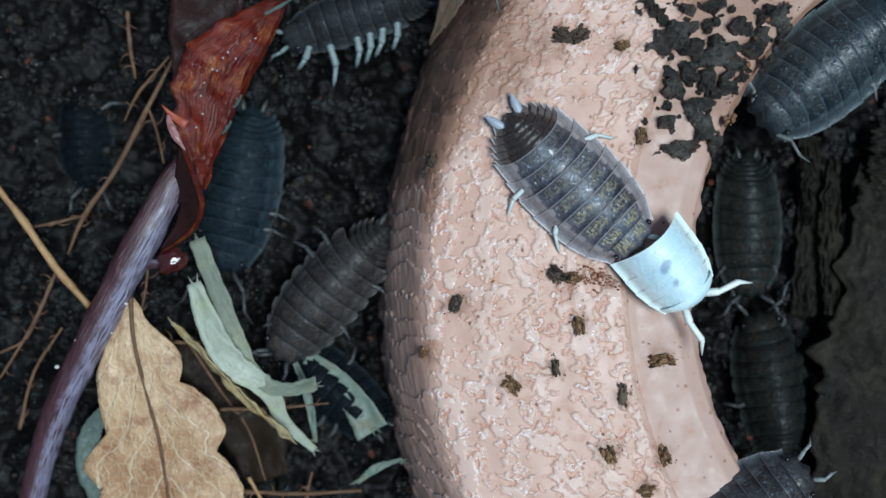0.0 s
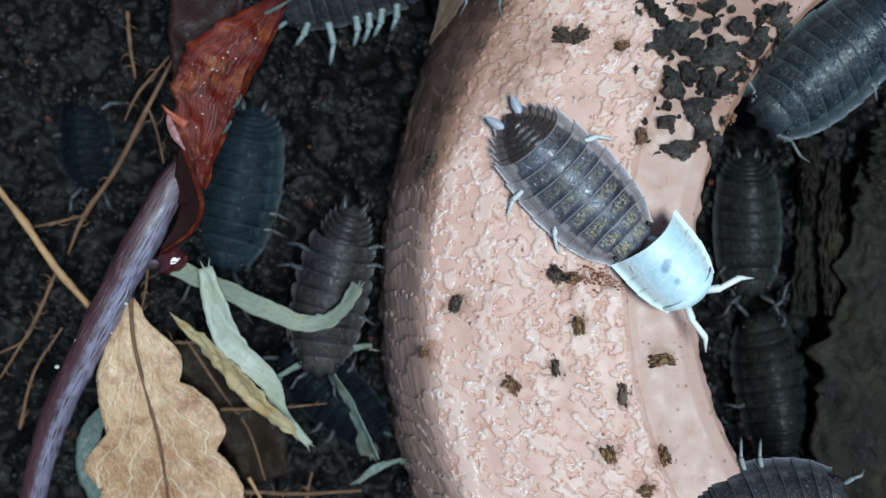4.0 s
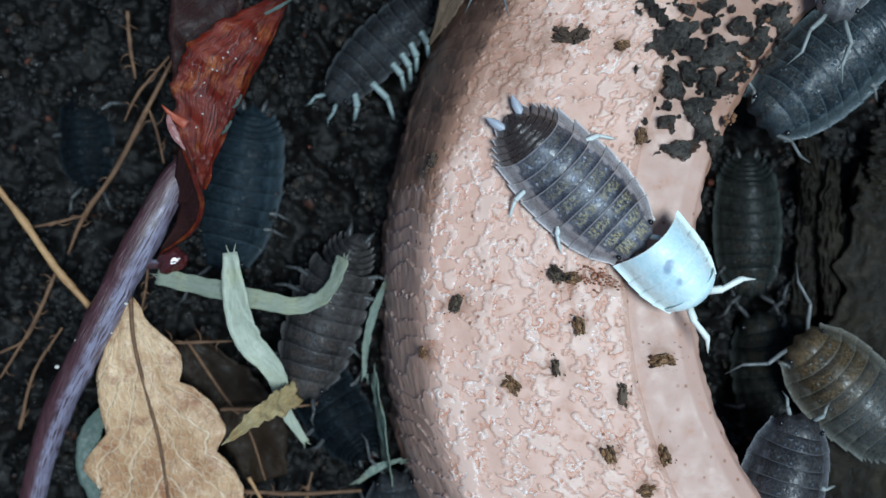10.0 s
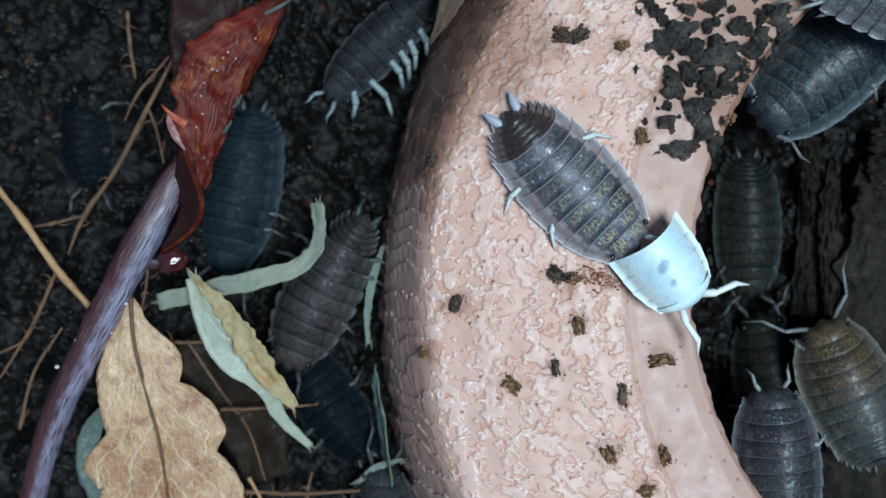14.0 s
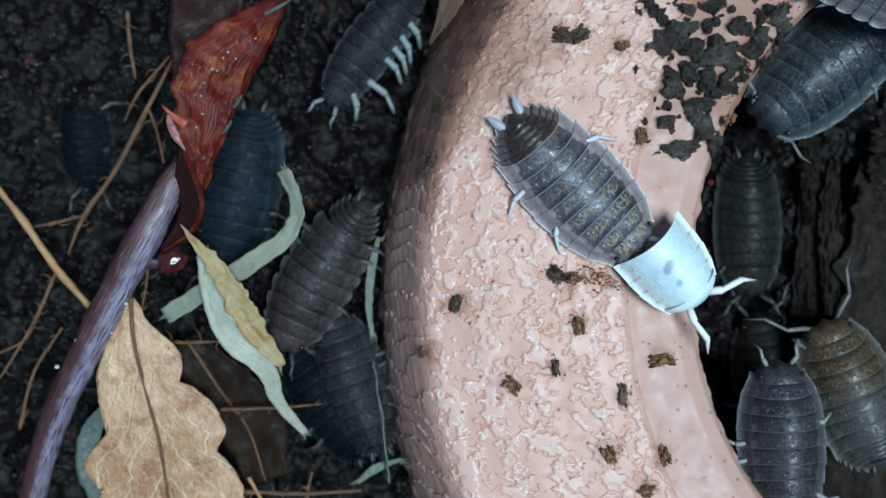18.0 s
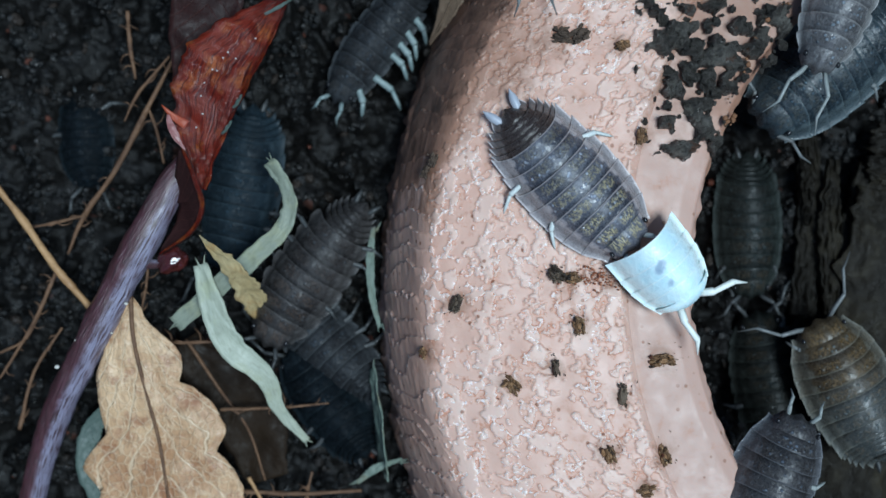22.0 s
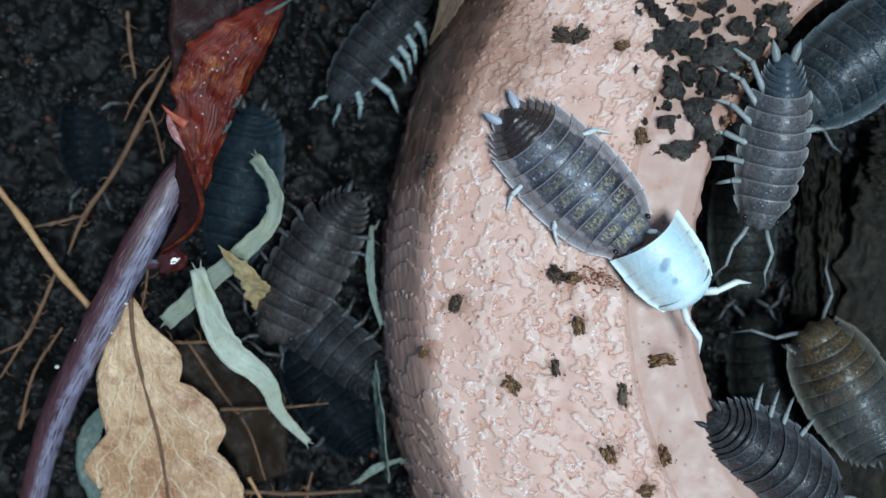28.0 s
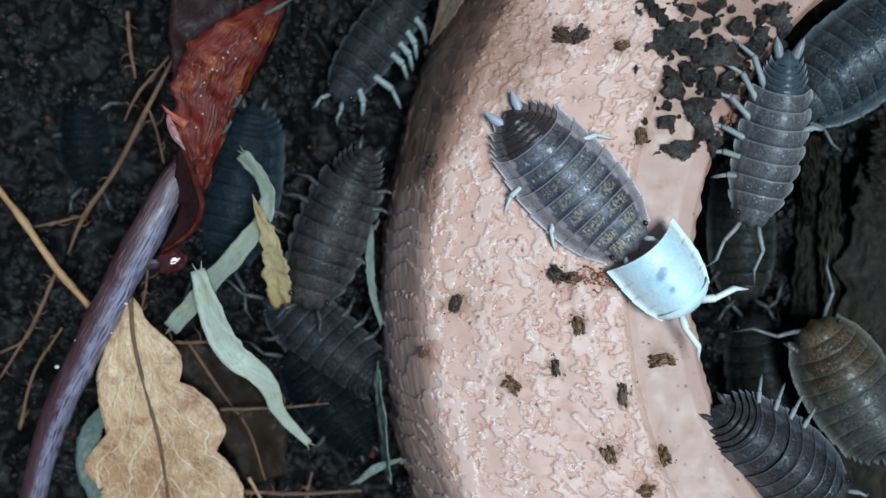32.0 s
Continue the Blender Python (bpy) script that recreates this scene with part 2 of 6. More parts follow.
SOIL = soil_material()
CRUMB = crumb_material()
CLOD = clod_material()
BROWN_CLOD = plain_material("brown_clod", (0.03, 0.02, 0.015), (0.11, 0.075, 0.05), 1500, 0.7, 0.0003)
RUSTY_SOIL = plain_material("rusty_soil", (0.1, 0.045, 0.02), (0.3, 0.15, 0.075), 1500, 0.75, 0.0002)
CLAY = clay_material()
SHELL_BLUE = shell_material("shell_blue_grey", (0.03, 0.03, 0.04), (0.125, 0.132, 0.165), (0.46, 0.41, 0.405), (0.5, 0.43, 0.24), 0.9, 0.3, 0.85, (0.034, 0.023, 0.02), 0.75)
SHELL_SLATE = shell_material("shell_slate", (0.012, 0.017, 0.022), (0.034, 0.048, 0.059), (0.10, 0.125, 0.135), (0.12, 0.11, 0.08), 0.4, 0.3, 0.65, None, 0.6)
SHELL_GREY = shell_material("shell_lilac_grey", (0.021, 0.02, 0.021), (0.05, 0.048, 0.052), (0.13, 0.135, 0.15), (0.13, 0.12, 0.11), 0.25, 0.32, 0.6, None, 0.45)
SHELL_DARK = shell_material("shell_brown_grey", (0.016, 0.0145, 0.0145), (0.048, 0.044, 0.043), (0.085, 0.08, 0.078), (0.14, 0.09, 0.06), 0.4, 0.42, 0.5, None, 0.35)
SHELL_OLIVE = shell_material("shell_olive", (0.032, 0.023, 0.013), (0.085, 0.063, 0.036), (0.14, 0.14, 0.12), (0.22, 0.14, 0.055), 0.6, 0.33, 0.6, None, 0.45, (0.05, 0.06, 0.064))
# Two darkened shells: the hollow's shade behind the rim is put into their colour.
SHELL_SHADE = shell_material("shell_shade_grey", (0.0075, 0.009, 0.0085), (0.019, 0.022, 0.02), (0.042, 0.05, 0.046), (0.07, 0.05, 0.03), 0.5, 0.36, 0.5, None, 0.2)
SHELL_SHADE_DEEP = shell_material("shell_shade_deep_grey", (0.005, 0.0058, 0.0052), (0.0125, 0.014, 0.0125), (0.028, 0.032, 0.029), (0.05, 0.036, 0.02), 0.5, 0.4, 0.5, None, 0.15)
SHELL_PALE = shell_material("shell_pale_grey", (0.078, 0.076, 0.08), (0.145, 0.142, 0.146), (0.27, 0.265, 0.26), (0.07, 0.066, 0.062), 0.3, 0.26, 0.7, (0.06, 0.078, 0.095), 0.6)
# Grey lowered to stand in for the weaker light down on the soil.
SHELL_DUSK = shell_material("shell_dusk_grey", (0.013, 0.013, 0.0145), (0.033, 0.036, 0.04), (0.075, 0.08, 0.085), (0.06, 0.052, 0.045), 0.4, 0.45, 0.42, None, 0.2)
# Blue, dimmed shells: shade and haze over sunken woodlice, painted as colour.
SHELL_HAZE = shell_material("shell_haze_blue", (0.0065, 0.011, 0.0155), (0.017, 0.027, 0.036), (0.045, 0.062, 0.073), (0.02, 0.02, 0.02), 0.2, 0.5, 0.42, None, 0.15)
SHELL_HAZE_FAINT = shell_material("shell_haze_faint_blue", (0.003, 0.0045, 0.006), (0.007, 0.0105, 0.014), (0.014, 0.02, 0.024), (0.01, 0.01, 0.01), 0.2, 0.55, 0.4, None, 0.1)
MOULT = moult_material()
LIMB_PALE = plain_material("pale_limb", (0.5, 0.54, 0.52), (0.66, 0.69, 0.67), 900, 0.4, 0.00004, 0.4, 0.2)
LIMB_CYAN = plain_material("cyan_limb", (0.135, 0.18, 0.18), (0.26, 0.31, 0.305), 900, 0.4, 0.00004, 0.4, 0.2)
LIMB_DUSTY = plain_material("dusty_limb", (0.2, 0.22, 0.21), (0.33, 0.35, 0.34), 900, 0.4, 0.00004, 0.4, 0.2)
LIMB_GREY = plain_material("grey_limb", (0.1, 0.105, 0.105), (0.19, 0.2, 0.2), 900, 0.4, 0.00004)
LIMB_DARK = plain_material("dark_limb", (0.032, 0.033, 0.034), (0.07, 0.074, 0.075), 900, 0.4, 0.00004)
LIMB_WHITE = plain_material("white_limb", (0.75, 0.78, 0.72), (0.85, 0.88, 0.84), 900, 0.4, 0.00003, 0.5, 0.2)
UROPOD = plain_material("lilac_uropod", (0.36, 0.38, 0.44), (0.5, 0.52, 0.58), 900, 0.35, 0.00004)
BELLY = plain_material("belly", (0.03, 0.03, 0.03), (0.07, 0.065, 0.06))
EYE = plain_material("eye", (0.008, 0.008, 0.01), (0.015, 0.015, 0.018), 900, 0.2, 0.00002)
RED_LEAF = leaf_material("red_brown_leaf", (0.075, 0.007, 0.004), (0.19, 0.022, 0.008), (0.4, 0.1, 0.04), 0.15, 16, 0.6, 0.0, 1700, 0.0005, (0.3, 0.08, 0.011), 0.0, 0.9, 0.3, 0.45)
RED_DARK = leaf_material("dark_maroon_leaf", (0.012, 0.005, 0.005), (0.032, 0.012, 0.011), (0.06, 0.022, 0.018), 0.5, 9, 0.9, 0.3, 1300, 0.00015, None, 0.1, 0.4, 0.12)
OAK = leaf_material("tan_leaf", (0.34, 0.175, 0.08), (0.66, 0.46, 0.27), (0.76, 0.63, 0.44), 0.42, 5, 1.0, 0.42, 1350, 0.0003, (0.24, 0.095, 0.04), 0.55, 0.35)
OAK_GREEN = leaf_material("grey_green_leaf", (0.055, 0.08, 0.068), (0.10, 0.13, 0.108), (0.16, 0.19, 0.155), 0.6, 9, 0.9, 0.4, 1200, 0.00012, None, 0.2, 0.2)
BROWN_LEAF = leaf_material("rotting_brown_leaf", (0.009, 0.006, 0.004), (0.022, 0.014, 0.008), (0.03, 0.02, 0.013), 0.6, 9, 0.9, 0.3, 1200, 0.00015, None, 0.2, 0.2, 0.12)
STRIP = leaf_material("pale_green_strip", (0.31, 0.335, 0.255), (0.46, 0.485, 0.385), (0.68, 0.72, 0.64), 0.4, 3, 0.2, 0.08, 1800, 0.00016, (0.4, 0.42, 0.27), 0.0, 0.5)
# Darkened version of the pale strip; dimmer light lower down put into colour.
STRIP_DIM = leaf_material("dim_green_strip", (0.16, 0.18, 0.135), (0.27, 0.295, 0.225), (0.42, 0.46, 0.4), 0.45, 3, 0.2, 0.08, 1800, 0.00016, (0.3, 0.31, 0.19), 0.0, 0.5)
STRIP_TAN = leaf_material("tan_strip", (0.34, 0.25, 0.11), (0.50, 0.42, 0.24), (0.62, 0.52, 0.32), 0.6, 3, 0.2, 0.08, 1800, 0.0002, (0.38, 0.23, 0.08), 0.0, 0.5)
SCRAP = leaf_material("dull_tan_leaf", (0.10, 0.068, 0.045), (0.17, 0.12, 0.08), (0.2, 0.15, 0.1), 0.6, 7, 0.8, 0.3, 1300, 0.00015, None, 0.3, 0.3, 0.2)
STRIP_GREY = leaf_material("grey_green_strip", (0.13, 0.17, 0.14), (0.22, 0.26, 0.21), (0.26, 0.29, 0.24), 0.5, 3, 0.2, 0.08, 1800, 0.00014, (0.15, 0.13, 0.07), 0.0, 0.5)
ROOT = plain_material("rootlet", (0.085, 0.045, 0.025), (0.17, 0.095, 0.05), 700, 0.7, 0.00012)
STRAW = plain_material("straw", (0.3, 0.17, 0.075), (0.46, 0.28, 0.13), 500, 0.55, 0.0001)
DROP = plain_material("dark_red_bud", (0.03, 0.006, 0.006), (0.075, 0.016, 0.014), 500, 0.12, 0.00003, 0.8)
FRASS = crumb_material("frass", (0.33, 0.185, 0.09), (0.42, 0.28, 0.15), 0.3)
DARK_FRASS = crumb_material("dark_frass", (0.12, 0.088, 0.062), (0.22, 0.165, 0.11), 0.3)
RED_EDGE = plain_material("bright_red_edge", (0.2, 0.03, 0.012), (0.36, 0.07, 0.025), 900, 0.3, 0.0001, 0.4)
PINK_LIP = plain_material("pink_leaf_edge", (0.2, 0.075, 0.07), (0.38, 0.2, 0.19), 900, 0.3, 0.0001, 0.5)
GRIT = plain_material("pale_grit", (0.5, 0.47, 0.42), (0.7, 0.68, 0.62), 1500, 0.5, 0.00005)
RUST = plain_material("rusty_grain", (0.22, 0.07, 0.03), (0.4, 0.16, 0.08), 1500, 0.7, 0.0001)


def twig_material():
    n = Nodes("purple_brown_twig", 0.38, 0.5)
    m = n.tree.nodes.new("ShaderNodeAttribute")
    m.attribute_name = "along"
    ring = n.attr("across")
    streak = n.tree.nodes.new("ShaderNodeTexNoise")
    xyz = n.tree.nodes.new("ShaderNodeCombineXYZ")
    n.link(n.math("MULTIPLY", ring, 16.0), xyz.inputs[0])
    n.link(n.math("MULTIPLY", m.outputs["Fac"], 15.0), xyz.inputs[1])
    n.link(xyz.outputs[0], streak.inputs["Vector"])
    streak.inputs["Scale"].default_value, streak.inputs["Detail"].default_value = 2.0, 6
    s, fine = streak.outputs["Fac"], n.noise(1500, 4, 0.7)
    # The palest streak tone already carries some of the sheen.
    c = n.ramp(s, (0.3, (0.02, 0.004, 0.007)), (0.5, (0.055, 0.009, 0.014)), (0.66, (0.085, 0.028, 0.04)), (0.8, (0.16, 0.10, 0.14)))
    c = n.mix(n.math("MULTIPLY", n.span(fine, 0.5, 0.72), 0.6), c, (0.035, 0.014, 0.015))
    # Bluish highlight along the stalk's right side, painted into its colour.
    painted_sheen = n.math("MULTIPLY", n.span(n.math("ADD", ring, n.math("MULTIPLY", fine, 0.25)), 0.64, 0.46), n.math("MULTIPLY", n.span(s, 0.36, 0.56), n.span(m.outputs["Fac"], 0.3, 0.46, 0.2, 1.0)))
    c = n.mix(n.math("MULTIPLY", painted_sheen, 0.85), c, (0.27, 0.265, 0.37))
    n.colour(c)
    n.rough(n.span(s, 0.3, 0.7, 0.5, 0.36))
    n.bsdf.inputs["Specular IOR Level"].default_value = 0.8
    n.bsdf.inputs["Coat Weight"].default_value = 0.5
    n.bsdf.inputs["Coat Roughness"].default_value = 0.42
    n.bump(n.math("ADD", n.math("MULTIPLY", s, 1.2), n.math("MULTIPLY", fine, 0.5)), 0.00014)
    return n.mat


def bark_material(name="wet_bark", gain=1.0):
    n = Nodes(name, 0.5, 0.12)
    a, b = n.noise(260, 6, 0.65, 0.6), n.noise(1500, 5, 0.7)
    c = n.ramp(a, (0.3, tuple(gain * v for v in (0.004, 0.0035, 0.003))), (0.55, tuple(gain * v for v in (0.012, 0.010, 0.007))), (0.75, tuple(gain * v for v in (0.03, 0.025, 0.015))))
    c = n.mix(n.math("MULTIPLY", n.span(b, 0.5, 0.75), 0.6), c, (0.01, 0.008, 0.006))
    n.colour(c)
    n.rough(n.span(b, 0.3, 0.7, 0.28, 0.7))
    n.bump(n.math("ADD", n.math("MULTIPLY", a, 2.0), n.math("MULTIPLY", b, 0.5)), 0.0003)
    return n.mat


TWIG = twig_material()
BARK = bark_material()
BARK_TOP = bark_material("olive_bark_face", 1.25)
TUB = plain_material("grey_plastic", (0.32, 0.33, 0.34), (0.38, 0.39, 0.4), 60, 0.45, 0.00003)


# ---- mesh helpers (millimetres in, metres out) ----
def mesh_of(name, verts, faces, material, attrs=None, smooth=True):
    me = bpy.data.meshes.new(name)
    me.from_pydata([(v[0] * MM, v[1] * MM, v[2] * MM) for v in verts], [], faces)
    me.materials.append(material)
    for key, values in (attrs or {}).items():
        me.attributes.new(key, "FLOAT", "POINT").data.foreach_set("value", [float(v) for v in values])
    if smooth:
        me.polygons.foreach_set("use_smooth", [True] * len(me.polygons))
    me.update()
    return me


def part(name, me, parent, at=None, label=""):
    ob = new(name, me)
    ob.parent = parent
    if at is not None:
        ob.matrix_basis = at
    return tagged(ob, label)


def thing(name, at, label, category, group="", kind=""):
    ob = new(name)
    ob.empty_display_size = 0.002
    ob.matrix_basis = at
    return tagged(ob, label, category, group, kind)


def spot(x, y, z, rz=0.0, rx=0.0, ry=0.0):
    """A pose from millimetres and degrees."""
    return pose(x * MM, y * MM, z * MM, rx, ry, rz)


def grid_faces(rows, cols, start=0, closed=False):
    out = []
    for i in range(rows - 1):
        for j in range(cols if closed else cols - 1):
            a, b = start + i * cols + j, start + i * cols + (j + 1) % cols
            out.append((a, b, b + cols, a + cols))
    return out


def fbm(x, y, z=0.0, octaves=3):
    v, amp = 0.0, 1.0
    for k in range(octaves):
        v += amp * noise.noise(Vector((x, y, z + 7.3 * k)) * (2.0 ** k))
        amp *= 0.5
    return v


def smooth_line(points, count):
    """A rounded line through a few points, evenly sampled."""
    p = np.array(points, float)
    ext = np.vstack([2 * p[0] - p[1], p, 2 * p[-1] - p[-2]])
    out = []
    for s in np.linspace(0, len(p) - 1.0001, count):
        i, f = int(s), s - int(s)
        a, b, c, d = ext[i], ext[i + 1], ext[i + 2], ext[i + 3]
        out.append(0.5 * (2 * b + (c - a) * f + (2 * a - 5 * b + 4 * c - d) * f * f + (3 * b - a - 3 * c + d) * f ** 3))
    return np.array(out)


def tube(name, points, radii, material, count=0, sides=7, rough=0.0, seed=0.0):
    """A tapered tube along a line of points, capped at both ends."""
    if count:
        line = smooth_line(points, count)
    else:
        line = np.array(points, float)
    rad = np.interp(np.linspace(0, 1, len(line)), np.linspace(0, 1, len(radii)), radii)
    verts, across, along = [], [], []
    for i, c in enumerate(line):
        t = Vector(line[min(i + 1, len(line) - 1)] - line[max(i - 1, 0)]).normalized()
        side = t.cross(Vector((0, 0, 1)))
        side = side.normalized() if side.length > 1e-4 else Vector((1, 0, 0))
        up = side.cross(t)
        for j in range(sides):
            a = 2 * math.pi * j / sides
            r = rad[i] * (1 + rough * fbm(3 * math.cos(a) + seed, 3 * math.sin(a), i * 0.25))
            v = Vector(c) + (side * math.cos(a) + up * math.sin(a)) * r
            verts.append(v)
            across.append(abs(a / math.pi - 1))
            along.append(i / (len(line) - 1))
    faces = grid_faces(len(line), sides, 0, True)
    faces += [tuple(range(sides))[::-1], tuple(range(len(verts) - sides, len(verts)))]
    return mesh_of(name, verts, faces, material, {"across": across, "along": along})


def ribbon(name, points, left, right, material, cup=0.0, twist=(0,), thick=0.12, count=60, cols=13, ragged=0.0, crinkle=0.0, teeth=0.0, seed=0.0, ripple=6.0):
    """A leaf-like sheet with thickness: widths left and right of a line, cupped, twisted, with a ragged or toothed edge."""
    line = smooth_line(points, count)
    u = np.linspace(0, 1, count)
    wl = np.interp(u, np.linspace(0, 1, len(left)), left)
    wr = np.interp(u, np.linspace(0, 1, len(right)), right)
    tw = np.interp(u, np.linspace(0, 1, len(twist)), twist)
    top, low, across, along = [], [], [], []
    for i, c in enumerate(line):
        t = Vector(line[min(i + 1, count - 1)] - line[max(i - 1, 0)]).normalized()
        side = Vector((0, 0, 1)).cross(t).normalized()
        up = t.cross(side)
        ca, sa = math.cos(radians(tw[i])), math.sin(radians(tw[i]))
        side, up = side * ca + up * sa, up * ca - side * sa
        for j in range(cols):
            a = -1 + 2 * j / (cols - 1)
            w = wl[i] if a > 0 else wr[i]
            edge = 1 + ragged * fbm(u[i] * 14 + seed, 5.0 if a > 0 else 9.0) + teeth * ((u[i] * 17 % 1.0) - 0.5) * abs(a)
            d = a * w * edge
            lift = cup * w * a * a + crinkle * fbm(u[i] * ripple + seed, a * ripple / 3.0, 3.0) + 0.06 * math.cos(a * 3.1416 * 0.5)
            p = Vector(c) + side * d + up * lift
            top.append(p)
            low.append(p - up * thick)
            across.append(abs(a))
            along.append(u[i])
    n = len(top)
    faces = grid_faces(count, cols)
    faces += [tuple(v + n for v in f[::-1]) for f in grid_faces(count, cols)]
    rim = [j for j in range(cols)] + [i * cols + cols - 1 for i in range(1, count)]
    rim += [(count - 1) * cols + j for j in range(cols - 2, -1, -1)] + [i * cols for i in range(count - 2, 0, -1)]
    for k, a in enumerate(rim):
        b = rim[(k + 1) % len(rim)]
        faces.append((b, a, a + n, b + n))
    return mesh_of(name, top + low, faces, material, {"across": across * 2, "along": along * 2})


def lump(name, size, material, level=3, rough=0.35, freq=1.2, seed=0.0, boxy=1.0):
    """A rough clod, its foot at z = 0."""
    bm = bmesh.new()
    bmesh.ops.create_icosphere(bm, subdivisions=level, radius=1.0)
    verts = []
    for v in bm.verts:
        p = v.co
        k = 1 + rough * noise.noise(Vector((p.x * freq + seed, p.y * freq, p.z * freq))) + 0.4 * rough * fbm(p.x * freq * 3 + seed, p.y * freq * 3, p.z * freq * 3, 3)
        p = Vector([math.copysign(abs(w) ** boxy, w) for w in p])
        verts.append((p.x * k * size[0], p.y * k * size[1], (p.z * k + 0.75) * size[2]))
    faces = [tuple(w.index for w in f.verts) for f in bm.faces]
    bm.free()
    return mesh_of(name, verts, faces, material, None, True)


# ---- soil ----
def soil_height(x, y):
    h = 1.2 * fbm(x * 0.13, y * 0.13, 1.0, 2) + 1.7 * fbm(x * 0.36, y * 0.36, 4.0, 4) - 1.5
    return h


def soil():
    xs = np.concatenate([np.array([-80, -70, -60, -48.0]), np.linspace(-42, 44, 400), np.array([50, 60, 70, 80.0])])
    ys = np.concatenate([np.array([-60, -50, -40, -32.0]), np.linspace(-26, 26, 250), np.array([32, 40, 50, 60.0])])
    verts = [(x, y, soil_height(x, y)) for x in xs for y in ys]
    faces = [f[::-1] for f in grid_faces(len(xs), len(ys))]
    ob = new("ground", mesh_of("ground", verts, faces, SOIL))
    tagged(ob, "moist black-brown soil, lumpy and crumbly", "soil", kind="structure")
    return ob


def crumbs():
    """Countless soil crumbs over the ground, as one body of stuff."""
    rnd = random.Random(5)
    bm = bmesh.new()
    bmesh.ops.create_icosphere(bm, subdivisions=1, radius=1.0)
    base = [v.co.copy() for v in bm.verts]
    bf = [tuple(w.index for w in f.verts) for f in bm.faces]
    bm.free()
    verts, faces = [], []
    for k in range(19000):
        x, y = rnd.uniform(-41, 43), rnd.uniform(-25, 25)
        if -5.5 < x < 16 and -14 < y < 14:
            continue
        # Hollows get no crumbs; their near-black ground stands in for deep shade.
        h = fbm(x * 0.36, y * 0.36, 4.0, 3)
        if h < -0.02 + rnd.uniform(-0.2, 0.15):
            continue
        r = rnd.choice((0.1, 0.13, 0.17, 0.22, 0.3, 0.45)) * rnd.uniform(0.7, 1.3)
        z = soil_height(x, y) + r * rnd.uniform(0.0, 0.6)
        m = Euler((rnd.uniform(0, 6), rnd.uniform(0, 6), rnd.uniform(0, 6))).to_matrix()
        sx, sy, sz = rnd.uniform(0.7, 1.4), rnd.uniform(0.6, 1.2), rnd.uniform(0.5, 1.0)
        n = len(verts)
        for v in base:
            q = m @ Vector((v.x * sx, v.y * sy, v.z * sz)) * (r * rnd.uniform(0.75, 1.2))
            verts.append((x + q.x, y + q.y, z + q.z))
        faces += [tuple(i + n for i in f) for f in bf]
    ob = new("soil_crumbs", mesh_of("soil_crumbs", verts, faces, CRUMB))
    tagged(ob, "loose dark soil crumbs strewn over the ground", "soil", kind="stuff")


def tub_wall(name, x0, y0, x1, y1):
    """One plain side of an unseen tub, added to close off the soil."""
    z0, z1 = -6.0, 42.0
    v = [(x, y, z) for z in (z0, z1) for x, y in ((x0, y0), (x1, y0), (x1, y1), (x0, y1))]
    f = [(3, 2, 1, 0), (4, 5, 6, 7), (0, 1, 5, 4), (1, 2, 6, 5), (2, 3, 7, 6), (3, 0, 4, 7)]
    ob = new(name, mesh_of(name, v, f, TUB, None, False))
    tagged(ob, "plain grey plastic side of an unseen tub added round the soil", "wall", kind="structure")


soil()
crumbs()
tub_wall("wall_west", -82, -62, -80, 62)
tub_wall("wall_east", 80, -62, 82, 62)
tub_wall("wall_south", -80, -62, 80, -60)
tub_wall("wall_north", -80, 60, 80, 62)


# ---- the terracotta shard ----
def circle_at(cx, cy, r, half, s):
    a = math.pi + radians(half) * s
    return cx + r * math.cos(a), cy - r * math.sin(a)


def crust_height(q, a):
    """Raised flakes of a cast, pitted surface, 0 to 1, and the raw relief that the flakes' edges follow; q runs across the rim, a along it."""
    v, amp, f = 0.0, 0.55, 1.35
    for k in range(5):
        v += amp * noise.noise(Vector((q * f, a * f * 0.85, 2.0 + 7.3 * k)))
        amp, f = amp * 0.72, f * 1.95
    v += 0.2 * math.sin(q * 1.85 + 1.5 * noise.noise(Vector((q * 0.3, a * 0.25, 9.0)))) - 0.35 * noise.noise(Vector((q * 0.2, a * 0.16, 5.0))) + 0.02
    near = noise.voronoi(Vector((q * 1.5, a * 1.2, 3.0)))[1][0]
    v = 0.62 * v + 0.28 * noise.noise(near * 37.7) * 1.6
    t = min(1.0, max(0.0, (v - 0.02) / 0.10))
    t = t * t * (3 - 2 * t)
    return t, max(-0.5, min(0.5, v))


